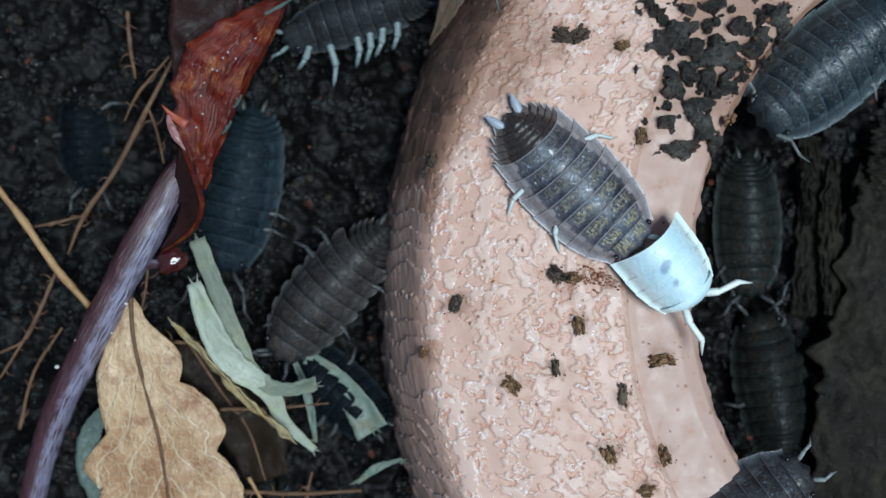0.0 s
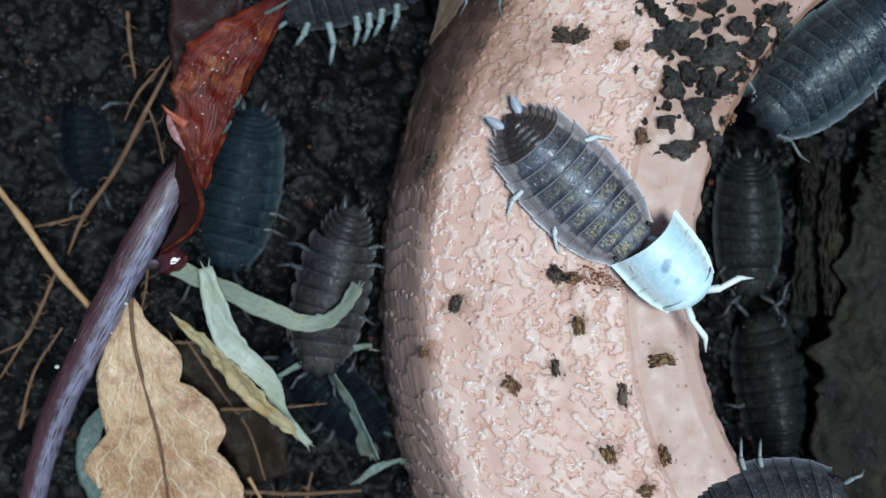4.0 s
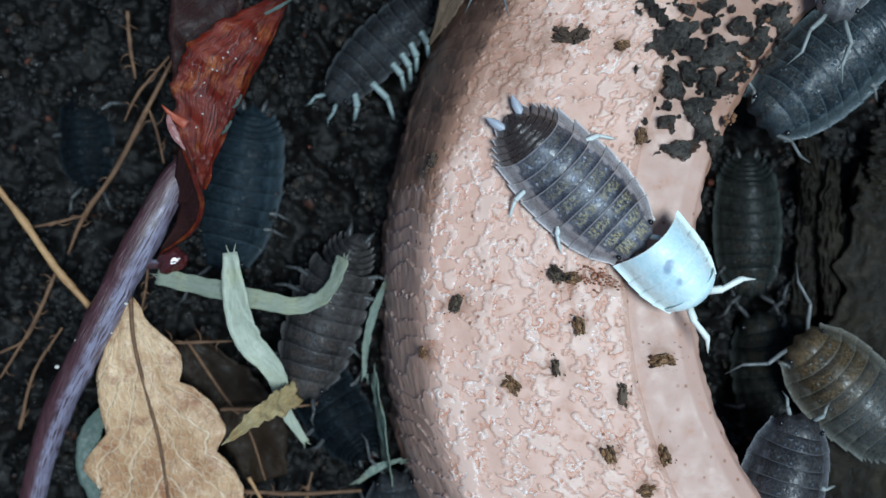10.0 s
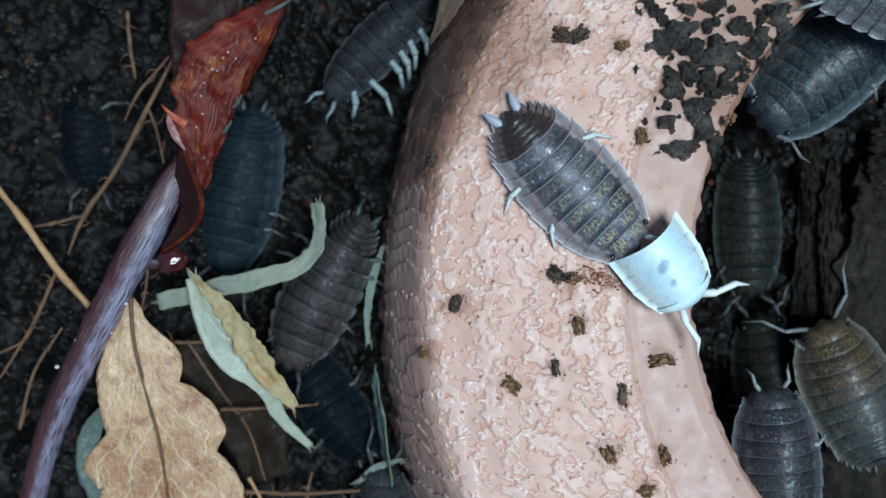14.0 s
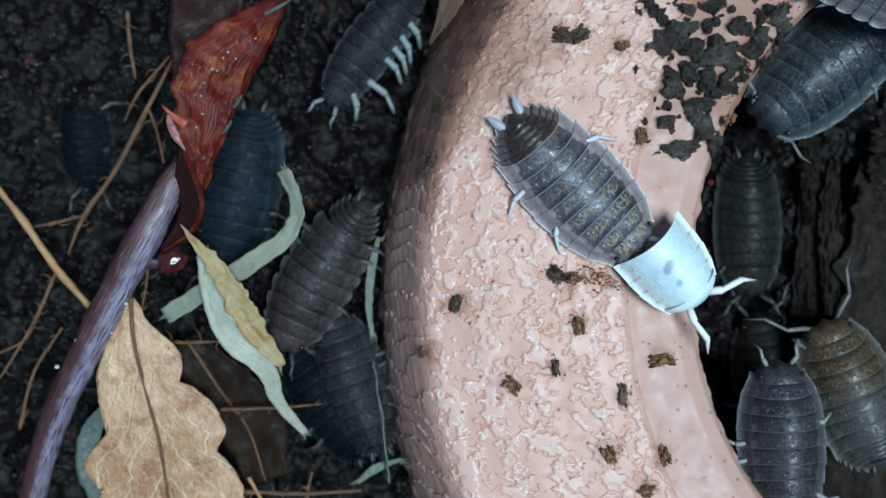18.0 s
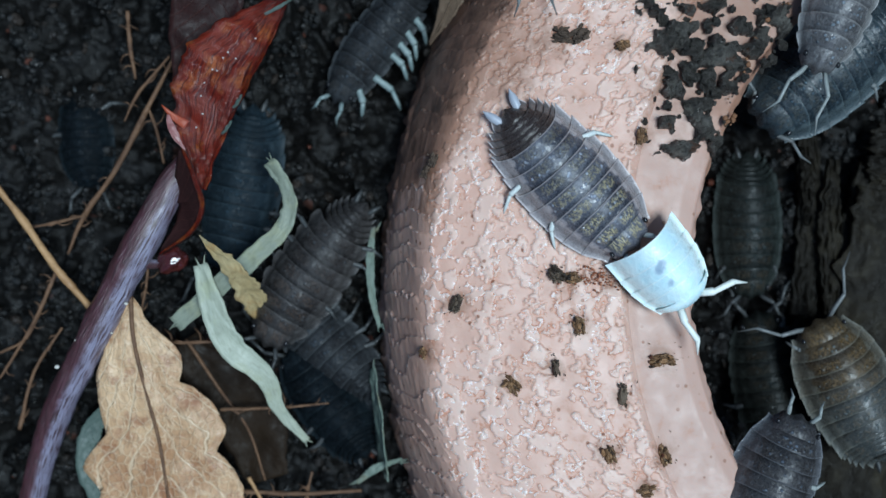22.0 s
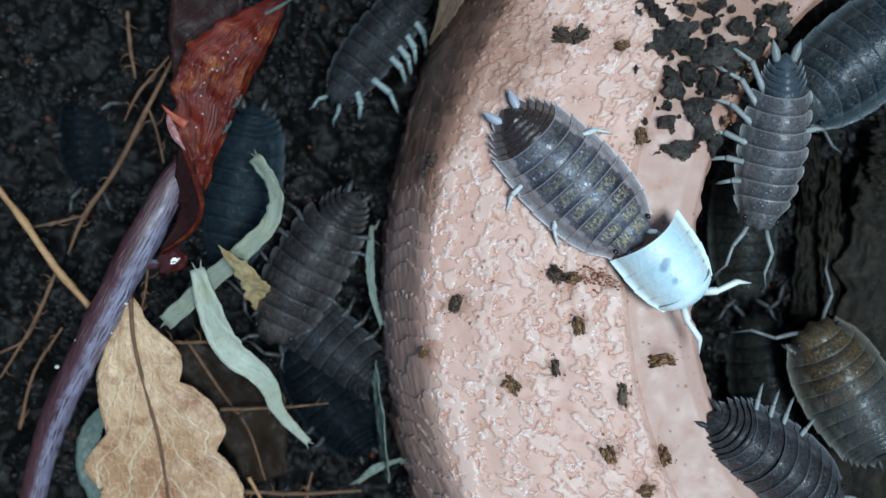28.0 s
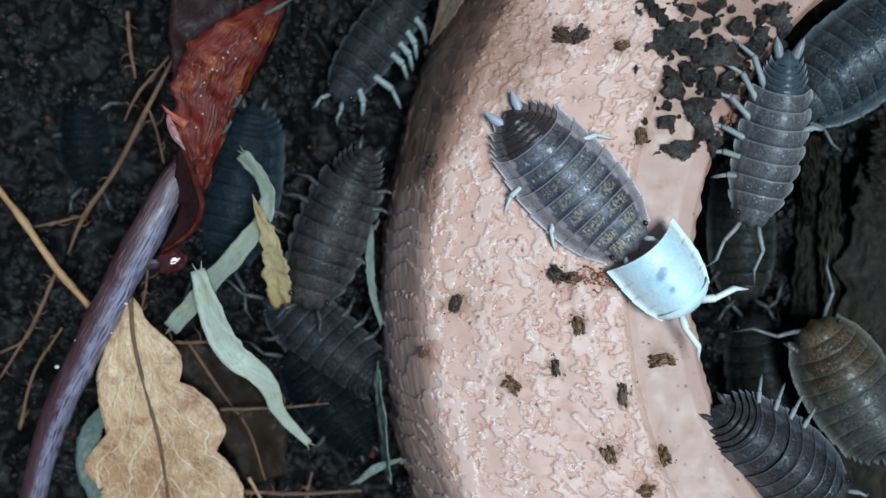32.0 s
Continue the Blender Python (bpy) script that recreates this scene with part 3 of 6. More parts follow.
# frass pellets on the shard: x, y, z, half sizes, turn
PELLETS = [
    (0.96, -4.03, 10.6, 0.4, 0.62, -25), (8.4, -1.92, 10.9, 0.7, 0.5, -35), (9.53, -2.13, 10.9, 0.45, 0.4, 10), (10.07, -5.68, 10.9, 0.4, 0.65, 0),
    (5.1, -9.99, 10.9, 0.72, 0.5, -35), (8.36, -8.82, 10.9, 0.25, 0.62, 10), (13.31, -10.88, 10.5, 0.45, 0.98, -6), (16.44, -8.35, 9.8, 0.95, 0.45, 6),
    (12.32, -15.29, 10.7, 0.5, 0.55, 20), (16.55, -15.45, 9.9, 0.42, 0.72, 10), (14.99, -17.98, 10.3, 0.85, 0.5, 15), (8.83, 15.86, 10.8, 0.75, 0.7, 0),
    (10.08, 15.86, 10.8, 0.7, 0.6, 30), (13.24, 15.04, 10.7, 0.35, 0.3, 0), (14.74, 8.36, 10.5, 0.35, 0.42, 0), (-1.53, -7.81, 9.7, 0.18, 0.22, 0), (-0.76, 6.63, 9.6, 0.25, 0.4, -20), (-1.36, 5.79, 9.4, 0.18, 0.3, -20)]
PELLET_STAINS = [(p[0], p[1], 1.9) for p in PELLETS] + [(p[0], p[1], r) for p, r in (((10.71, -2.05, 10.8), 2.2), ((12.39, -2.39, 10.8), 2.0), ((9.46, -2.68, 10.8), 1.8), ((17.07, 15.69, 10.4), 3.0), ((15.39, 17.79, 10.4), 2.4), ((20.65, 14.55, 10.4), 3.0), ((17.5, 12.24, 10.4), 2.4), ((19.18, 10.14, 10.4), 2.6), ((17.71, 7.53, 10.4), 2.2), ((23.38, 15.18, 10.4), 3.0), ((24.22, 17.71, 10.4), 3.0))]


def scale_height(q, a):
    """Overlapping scales down the outer wall, in steps along it, with fine streaks."""
    u = a / 1.75 + 1.1 * noise.noise(Vector((q * 0.2, a * 0.2, 21.0))) + 0.22 * noise.noise(Vector((q * 1.7, a * 0.3, 4.0)))
    saw = u - math.floor(u)
    streak = 0.2 * noise.noise(Vector((q * 1.8, a * 0.4, 8.0))) + 0.1 * noise.noise(Vector((q * 6.0, a * 1.4, 3.0)))
    # Scale gaps take the painted shade tint, scale tips the painted glint.
    e = -0.02 if saw < 0.1 else (0.09 if saw > 0.92 else -0.3)
    return saw ** 1.6 + streak, e, streak


def shard():
    # rings of the cross-section: centre x, centre y, radius, half angle, height, relief, dirt
    rings = [
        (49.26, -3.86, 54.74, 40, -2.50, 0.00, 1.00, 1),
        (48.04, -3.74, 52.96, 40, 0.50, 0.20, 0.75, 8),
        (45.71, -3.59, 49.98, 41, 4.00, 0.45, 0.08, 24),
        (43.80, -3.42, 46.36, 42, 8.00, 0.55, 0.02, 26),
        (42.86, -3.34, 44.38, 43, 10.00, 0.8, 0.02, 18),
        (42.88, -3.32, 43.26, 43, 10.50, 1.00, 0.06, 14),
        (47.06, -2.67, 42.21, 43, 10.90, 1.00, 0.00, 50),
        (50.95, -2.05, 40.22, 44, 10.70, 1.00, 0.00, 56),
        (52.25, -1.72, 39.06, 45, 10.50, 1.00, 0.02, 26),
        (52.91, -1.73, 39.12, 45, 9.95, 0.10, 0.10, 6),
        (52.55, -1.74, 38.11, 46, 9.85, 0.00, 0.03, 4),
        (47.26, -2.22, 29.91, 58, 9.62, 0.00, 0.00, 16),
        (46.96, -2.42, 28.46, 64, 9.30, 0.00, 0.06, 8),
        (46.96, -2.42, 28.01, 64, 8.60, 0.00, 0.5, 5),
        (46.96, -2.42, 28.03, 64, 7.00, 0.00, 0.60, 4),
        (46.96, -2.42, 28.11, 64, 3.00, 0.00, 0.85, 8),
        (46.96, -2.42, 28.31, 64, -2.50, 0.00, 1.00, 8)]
    cols, pos, marks = 900, [], [0]
    for k in range(len(rings) - 1):
        a, b = rings[k], rings[k + 1]
        for i in range(b[7]):
            f = i / b[7]
            pos.append([a[m] + (b[m] - a[m]) * f for m in range(7)])
        marks.append(len(pos))
    pos.append(list(rings[-1][:7]))
    # the outer wall rolls over into the top without a crease
    raw, top = np.array(pos), marks[8] - 12
    for i in range(2, top):
        w = min(9, i, top - i)
        pos[i] = list(raw[i - w:i + w + 1].mean(axis=0))
    verts, rels, raws, dirt = [], [], [], []
    q, last = 0.0, None
    for cx, cy, r, half, z, rel, dr in pos:
        here = (cx - r, z)
        q += math.dist(here, last) if last else 0.0
        last = here
        for j in range(cols):
            s = -1 + 2 * j / (cols - 1)
            x, y = circle_at(cx, cy, r, half, s)
            c, e = crust_height(q, s * radians(half) * r) if rel > 0.01 and z > 8.6 else (0.0, 0.0)
            step_out, grime = 0.0, 0.0
            if z < 10.0 and x < 5:
                f = min(1.0, (10.0 - z) / 1.2)
                c2, e2, streak = scale_height(q, s * radians(half) * r)
                high = min(1.0, max(0.0, (y + 4) / 10))
                grime = f * (-0.48 + 0.78 * high + (0.8 + 3.4 * high) * streak - 0.3 * c2)
                step_out, c, e = 0.14 * f * c2 * (1.0 - 0.5 * min(1.0, max(0.0, y / 8))), c * (1 - f), e * (1 - f) + e2 * f
            wob = 0.12 * fbm(x * 0.3, y * 0.3, 8.0, 2)
            foot = 0.0
            if dr > 0.3:
                foot = 0.3 * fbm(y * 0.5, z * 0.7, 5.0, 3)
            verts.append((x - foot - step_out, y, z + wob + 0.5 * step_out + 0.15 * rel * c))
            rels.append(rel)
            raws.append(e)
            smear = 0.75 * math.exp(-((x - 21.3) / 4.5) ** 2 - ((y - 14.0) / 6.0) ** 2)
            smear += 0.35 * math.exp(-((x - 2.8) / 5.0) ** 2 - ((y - 17.3) / 6.5) ** 2)
            smear += 0.3 * min(1.0, max(0.0, (y + 1) / 14))
            if z < 10.6 and x < 8:
                smear += (0.5 * min(1.0, max(0.0, (y + 3) / 9)) + 0.55 * min(1.0, max(0.0, (y - 4) / 9))) * min(1.0, (10.6 - z) / 0.6)
            stain = 0.0
            for px, py, pr in PELLET_STAINS:
                if abs(x - px) < 2 * pr and abs(y - py) < 2 * pr:
                    stain = max(stain, 0.72 * math.exp(-((x - px) ** 2 + (y - py) ** 2) / (0.5 * pr * pr)))
            smear = max(smear, stain) + grime
            dirt.append(min(1.3, dr * 0.8 + smear + 0.2 * fbm(x * 0.2, y * 0.2, 3.0, 2)))
    pot = thing("terracotta_shard", Matrix(), "curved pink terracotta pot rim with crusted top, lying on soil", "pot shard")
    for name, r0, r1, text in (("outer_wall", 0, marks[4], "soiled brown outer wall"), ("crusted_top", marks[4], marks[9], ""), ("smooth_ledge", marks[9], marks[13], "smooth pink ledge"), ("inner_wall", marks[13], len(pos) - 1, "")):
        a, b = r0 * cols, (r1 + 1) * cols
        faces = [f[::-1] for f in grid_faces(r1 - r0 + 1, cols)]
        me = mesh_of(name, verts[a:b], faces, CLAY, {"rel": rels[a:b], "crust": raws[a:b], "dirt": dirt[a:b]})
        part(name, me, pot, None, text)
    n = len(pos)
    for k, name in ((0, "broken_end"), (cols - 1, "broken_end")):
        face = tuple(range(n)) if k else tuple(range(n))[::-1]
        part(name, mesh_of(name, [verts[i * cols + k] for i in range(n)], [face], CLAY, {"rel": [0.0] * n, "crust": [0.0] * n, "dirt": [0.6] * n}, False), pot)


shard()


# ---- woodlice ----
def plate(name, L, W, hgt, s0, s1, w0, w1, k0, k1, material, bend, sweep, front, na=30, nv=7, foot=0.75, tooth=0.05, rounded=0.2, point=0.12, curl=3.0, rise=0.16, drop=0.09, lobe=0.0, sweep_front=None):
    """One arched back plate from s0 (front) to s1 (rear), as fractions of the length, overlapping the plate behind it.
    Its side lobes are rounded in front and pointed behind."""
    verts, across, along, fr = [], [], [], []
    rows = [-0.3] + [i / nv for i in range(nv + 1)] + [1.02]
    gap = s0 - s1
    first = sweep if sweep_front is None else sweep_front
    for r, v in enumerate(rows):
        lip = r == len(rows) - 1
        vv = min(1.0, max(0.0, v))
        for j in range(na + 1):
            a = -1 + 2 * j / na
            a = math.copysign(abs(a) ** 0.85, a)
            m = abs(a)
            e = max(0.0, (m - 0.6) / 0.4)
            w = (w0 + (w1 - w0) * vv) * W * (1 - tooth * e * (1 - vv) ** 1.3)
            w *= 1 - 0.05 * lobe * e * abs(1.9 * (vv - 0.5)) ** 3
            if v < 0:
                w *= 0.95
            h = (k0 + (k1 - k0) * vv) * hgt
            arch = 0.74 * max(0.0, 1 - (m / 0.86) ** 2.3) ** 0.78 + 0.26 * (1 - m ** 1.4)
            s = s0 - gap * v - (first + (sweep - first) * vv) * m ** curl - gap * rounded * e * e * (1 - vv) ** 1.5 - gap * point * e ** 3 * vv + gap * 0.10 * lobe * e ** 4 * vv ** 2
            z = foot + h * arch + rise * (vv - 0.55) * (1 - 0.6 * m) + 0.06 * math.sin(3.14 * vv)
            z += 0.035 * fbm(a * 5 + s0 * 40, v * 3, 2.0, 2)
            z += 0.10 * e * math.sin(3.14 * min(1.0, e)) * vv
            if lip:
                z -= drop
            if v < 0:
                z -= 0.08
            verts.append(bent(s * L, a * w, z, bend))
            across.append(m)
            along.append(vv)
            fr.append(front)
    return mesh_of(name, verts, grid_faces(len(rows), na + 1), material, {"across": across, "along": along, "front": fr})


def bent(x, y, z, bend):
    """Curves the body sideways; bend in degrees over its length of about 14 mm."""
    k = radians(bend) / 14.0
    if abs(k) < 1e-6:
        return (x, y, z)
    return ((1 / k - y) * math.sin(k * x), 1 / k - (1 / k - y) * math.cos(k * x), z)


def limb(name, segs, radii, material, sides=6):
    return tube(name, segs, radii, material, 0, sides)


HALF = [0.315, 0.42, 0.472, 0.495, 0.5, 0.485, 0.455, 0.415]


def woodlouse(label, L, W, shell, limbs, bend=0.0, tall=0.34, legs={}, feelers=(35, -35), uropod=None, group="woodlice", seed=1, feeler_len=1.0, foot=0.75, stout=1.15, lobed=0.0, pleon=1.0):
    """A woodlouse with its head towards +x, its feet at z = 0."""
    rnd = random.Random(seed)
    body = thing("woodlouse", Matrix(), label, "woodlouse", group)
    hgt = tall * W
    # belly
    rows, cols, verts = 11, 12, []
    for i in range(rows):
        s = -0.40 + 0.84 * i / (rows - 1)
        r = max(0.04, 1 - abs((s - 0.02) / 0.44) ** 3) ** 0.5
        for j in range(cols):
            a = 2 * math.pi * j / cols
            verts.append(bent(s * L, 0.30 * W * r * math.cos(a), foot * 0.6 + 0.16 * hgt * (1 + math.sin(a) * r), bend))
    faces = grid_faces(rows, cols, 0, True) + [tuple(range(cols))[::-1], tuple(range((rows - 1) * cols, rows * cols))]
    part("belly", mesh_of("belly", verts, faces, BELLY), body)
    # head: a low dome with two side lobes
    verts, ac, al, fr = [], [], [], []
    nv, na = 7, 16
    for i in range(nv + 1):
        v = i / nv
        for j in range(na + 1):
            a = -1 + 2 * j / na
            m = abs(a)
            w = 0.285 * W * (0.9 + 0.1 * v)
            s = 0.505 - 0.115 * v - 0.05 * m ** 3 * (1 - v) + 0.012 * math.cos(a * 9) * (1 - v)
            z = foot + hgt * (0.26 + 0.42 * math.sin(1.57 * min(1, v * 1.1 + 0.02))) * max(0, 1 - m ** 2.6) ** 0.6 - (0.25 if v == 0 else 0)
            verts.append(bent(s * L, a * w, z, bend))
            ac.append(m * 0.85), al.append(v * 0.8), fr.append(1.0)
    part("head", mesh_of("head", verts, grid_faces(nv + 1, na + 1), shell, {"across": ac, "along": al, "front": fr}), body)
    for sgn in (1, -1):
        p = bent(0.435 * L, sgn * 0.235 * W, foot + hgt * 0.40, bend)
        e = lump("eye", (0.016 * L, 0.012 * L, 0.010 * L), EYE, 2, 0.1)
        part("eye", e, body, spot(p[0], p[1], p[2] - 0.1))
    # seven body plates
    n = 7
    for i in range(n):
        s0, s1 = 0.40 - 0.62 * i / n, 0.40 - 0.62 * (i + 1) / n
        k0, k1 = 0.68 + 0.32 * math.sin(1.57 * min(1, i / 2.5)), 0.68 + 0.32 * math.sin(1.57 * min(1, (i + 1) / 2.5))
        if i > 4:
            k0, k1 = 1 - 0.06 * (i - 4), 1 - 0.06 * (i - 3)
        back = max(0.0, (i - 2) / 4)
        sweeps = [v * (1 - 0.35 * lobed) for v in (-0.035, -0.028, -0.012, 0.004, 0.022, 0.036, 0.048, 0.06)]
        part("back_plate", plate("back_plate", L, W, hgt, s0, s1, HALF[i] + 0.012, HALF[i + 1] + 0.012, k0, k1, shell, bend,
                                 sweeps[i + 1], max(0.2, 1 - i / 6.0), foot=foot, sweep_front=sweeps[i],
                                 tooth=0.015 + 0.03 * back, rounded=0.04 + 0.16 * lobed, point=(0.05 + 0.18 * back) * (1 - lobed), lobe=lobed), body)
    # five tail plates drawn out into points at their sides, then the telson
    for i in range(5):
        s0, s1 = -0.212 - 0.034 * i, -0.212 - 0.034 * (i + 1)
        w0, w1 = [pleon * w for w in ((0.415, 0.405), (0.39, 0.37), (0.355, 0.33), (0.305, 0.27), (0.23, 0.18))[i]]
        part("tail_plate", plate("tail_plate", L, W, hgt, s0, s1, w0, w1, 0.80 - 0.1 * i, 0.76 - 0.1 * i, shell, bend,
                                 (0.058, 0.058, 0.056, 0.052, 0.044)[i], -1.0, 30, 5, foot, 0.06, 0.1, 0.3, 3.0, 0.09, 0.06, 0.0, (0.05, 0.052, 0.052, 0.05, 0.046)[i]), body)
    verts, ac, al = [], [], []
    for i in range(6):
        v = i / 5
        for j in range(9):
            a = -1 + 2 * j / 8
            w = 0.17 * W * (1 - v) ** 0.8 + 0.012 * W
            verts.append(bent((-0.365 - 0.075 * v) * L, a * w, foot + hgt * (0.46 - 0.26 * v) * max(0.1, 1 - a * a) ** 0.5, bend))
            ac.append(abs(a) * 0.9), al.append(v * 0.9)
    part("telson", mesh_of("telson", verts, grid_faces(6, 9), shell, {"across": ac, "along": al, "front": [-1.0] * len(ac)}), body)
    um = uropod or LIMB_DARK
    for sgn in (1, -1):
        p = bent(-0.415 * L, sgn * 0.12 * W, foot + 0.1, bend)
        q = L if uropod else 0.7 * L
        blade = ribbon("uropod", [(0.02 * q, 0, 0.25), (-0.03 * q, 0, 0.3), (-0.06 * q, 0, 0.22), (-0.095 * q, 0, 0.05)], (0.02 * q, 0.024 * q, 0.019 * q, 0.001 * q), (0.02 * q, 0.022 * q, 0.016 * q, 0.001 * q), um, -0.5, (0,), 0.16, 14, 7)
        part("uropod", blade, body, spot(p[0], p[1], p[2], -sgn * 16 + math.degrees(radians(bend) / 14 * -0.44 * L)))
    # feelers
    for sgn, ang in ((1, feelers[0]), (-1, feelers[1])):
        p = bent(0.48 * L, sgn * 0.13 * W, foot + 0.35, bend)
        q = feeler_len * L
        seg = [(0, 0, 0), (0.05 * q, 0, 0.35), (0.13 * q, 0.012 * q * sgn, 0.75), (0.135 * q, 0.012 * q * sgn, 0.74),
               (0.24 * q, -0.03 * q * sgn, 0.55), (0.245 * q, -0.03 * q * sgn, 0.54), (0.33 * q, -0.02 * q * sgn, 0.1)]
        feeler = part("feeler", limb("feeler", seg[:4], (0.17, 0.2, 0.17, 0.13), limbs), body, spot(p[0], p[1], p[2], ang))
        part("flagellum", limb("flagellum", seg[3:], (0.13, 0.14, 0.1, 0.03), limbs), feeler)
    # seven pairs of legs, mostly tucked under the plates; some reach out: (pair, side): (millimetres, degrees forward)
    for i in range(7):
        s = 0.355 - 0.62 * (i + 0.5) / 7 + 0.02
        w = HALF[i] * W
        for sgn in (1, -1):
            out, yaw = legs.get((i, sgn), (-0.15 * W, 30 - 10 * i + rnd.uniform(-5, 5)))
            yaw = yaw if (i, sgn) in legs else yaw
            p = bent(s * L, sgn * w * 0.45, foot + 0.2, bend)
            ln = w * 0.55 + out
            drop = -foot * (0.9 if out > 0 else 0.5)
            seg = [(0, 0, 0), (ln * 0.3, 0, 0.18), (ln * 0.33, 0, 0.18), (ln * 0.62, 0, 0.12),
                   (ln * 0.66, -0.01 * sgn * ln, 0.1), (ln * 0.9, -0.14 * sgn * ln, drop), (ln, -0.2 * sgn * ln, drop - 0.25)]
            lean = math.degrees(radians(bend) / 14 * s * L)
            leg = part("leg", limb("leg", seg[:5], [stout * r for r in (0.17, 0.21, 0.16, 0.19, 0.12)], limbs), body, spot(p[0], p[1], p[2], sgn * (90 - yaw) + lean))
            part("foot", limb("foot", seg[4:], [stout * r for r in (0.12, 0.11, 0.03)], limbs), leg)
    return body


def moult():
    """The shed white front half of a skin: four plates and two stiff legs."""
    body = thing("shed_skin", Matrix(), "papery white shed half of a woodlouse skin on terracotta", "moult")
    L, W, hgt = 14.0, 7.0, 2.6
    spans = [(-0.198, -0.1, 0.45, 0.445, 1.0, 1.0, 0.035), (-0.1, -0.02, 0.448, 0.435, 1.0, 0.98, 0.012), (-0.02, 0.06, 0.44, 0.402, 0.98, 0.9, 0.008), (0.06, 0.13, 0.404, 0.345, 0.9, 0.78, 0.004)]
    for (s1, s0, w1, w0, k1, k0, back), lead in zip(spans, (0.012, 0.008, 0.004, 0.0)):
        part("back_plate", plate("back_plate", L, W, hgt, s0, s1, w0, w1, k0, k1, MOULT, 0, back, 0.0, 30, 7, 0.55, 0.01, 0.0, 0.0, 2.0, 0.01, 0.0, 0.0, lead), body)
    verts, ac = [], []
    for i in range(8):
        v = i / 7
        for j in range(17):
            a = -1 + 2 * j / 16
            w = 0.34 * W * (1 - v ** 2.2) ** 0.5 + 0.02
            verts.append(((0.135 + 0.075 * v - 0.025 * abs(a) ** 3) * L, a * w, 0.55 + hgt * 0.70 * (1 - v * v) ** 0.5 * max(0, 1 - abs(a) ** 2.4) ** 0.7))
            ac.append(abs(a))
    part("end_plate", mesh_of("end_plate", verts, grid_faces(8, 17), MOULT, {"across": ac, "along": [0.3] * len(ac), "front": [0] * len(ac)}), body)
    for child in body.children:
        me = child.data
        for v, d in zip(me.vertices, me.attributes["front"].data):
            x, y = v.co.x / MM, v.co.y / MM
            d.value = sum(math.exp(-((x - a) ** 2 + (y - b) ** 2) / s) for a, b, s in ((-1.1, -0.2, 0.2), (-0.8, -0.75, 0.2), (0.4, -0.5, 0.16)))
    for ang, y, ln in ((-22, -0.9, 1.0), (58, 0.9, 1.0)):
        seg = [(0, 0, 0), (1.0 * ln, 0, 0.2), (1.1 * ln, 0.0, 0.2), (2.5 * ln, 0.5, 0.1), (2.65 * ln, 0.5, 0.1), (3.7 * ln, 0.3, -0.4)]
        part("leg", limb("leg", seg, (0.3, 0.3, 0.22, 0.26, 0.2, 0.04), LIMB_WHITE), body, spot(2.6, y, 0.8, ang))
    return body


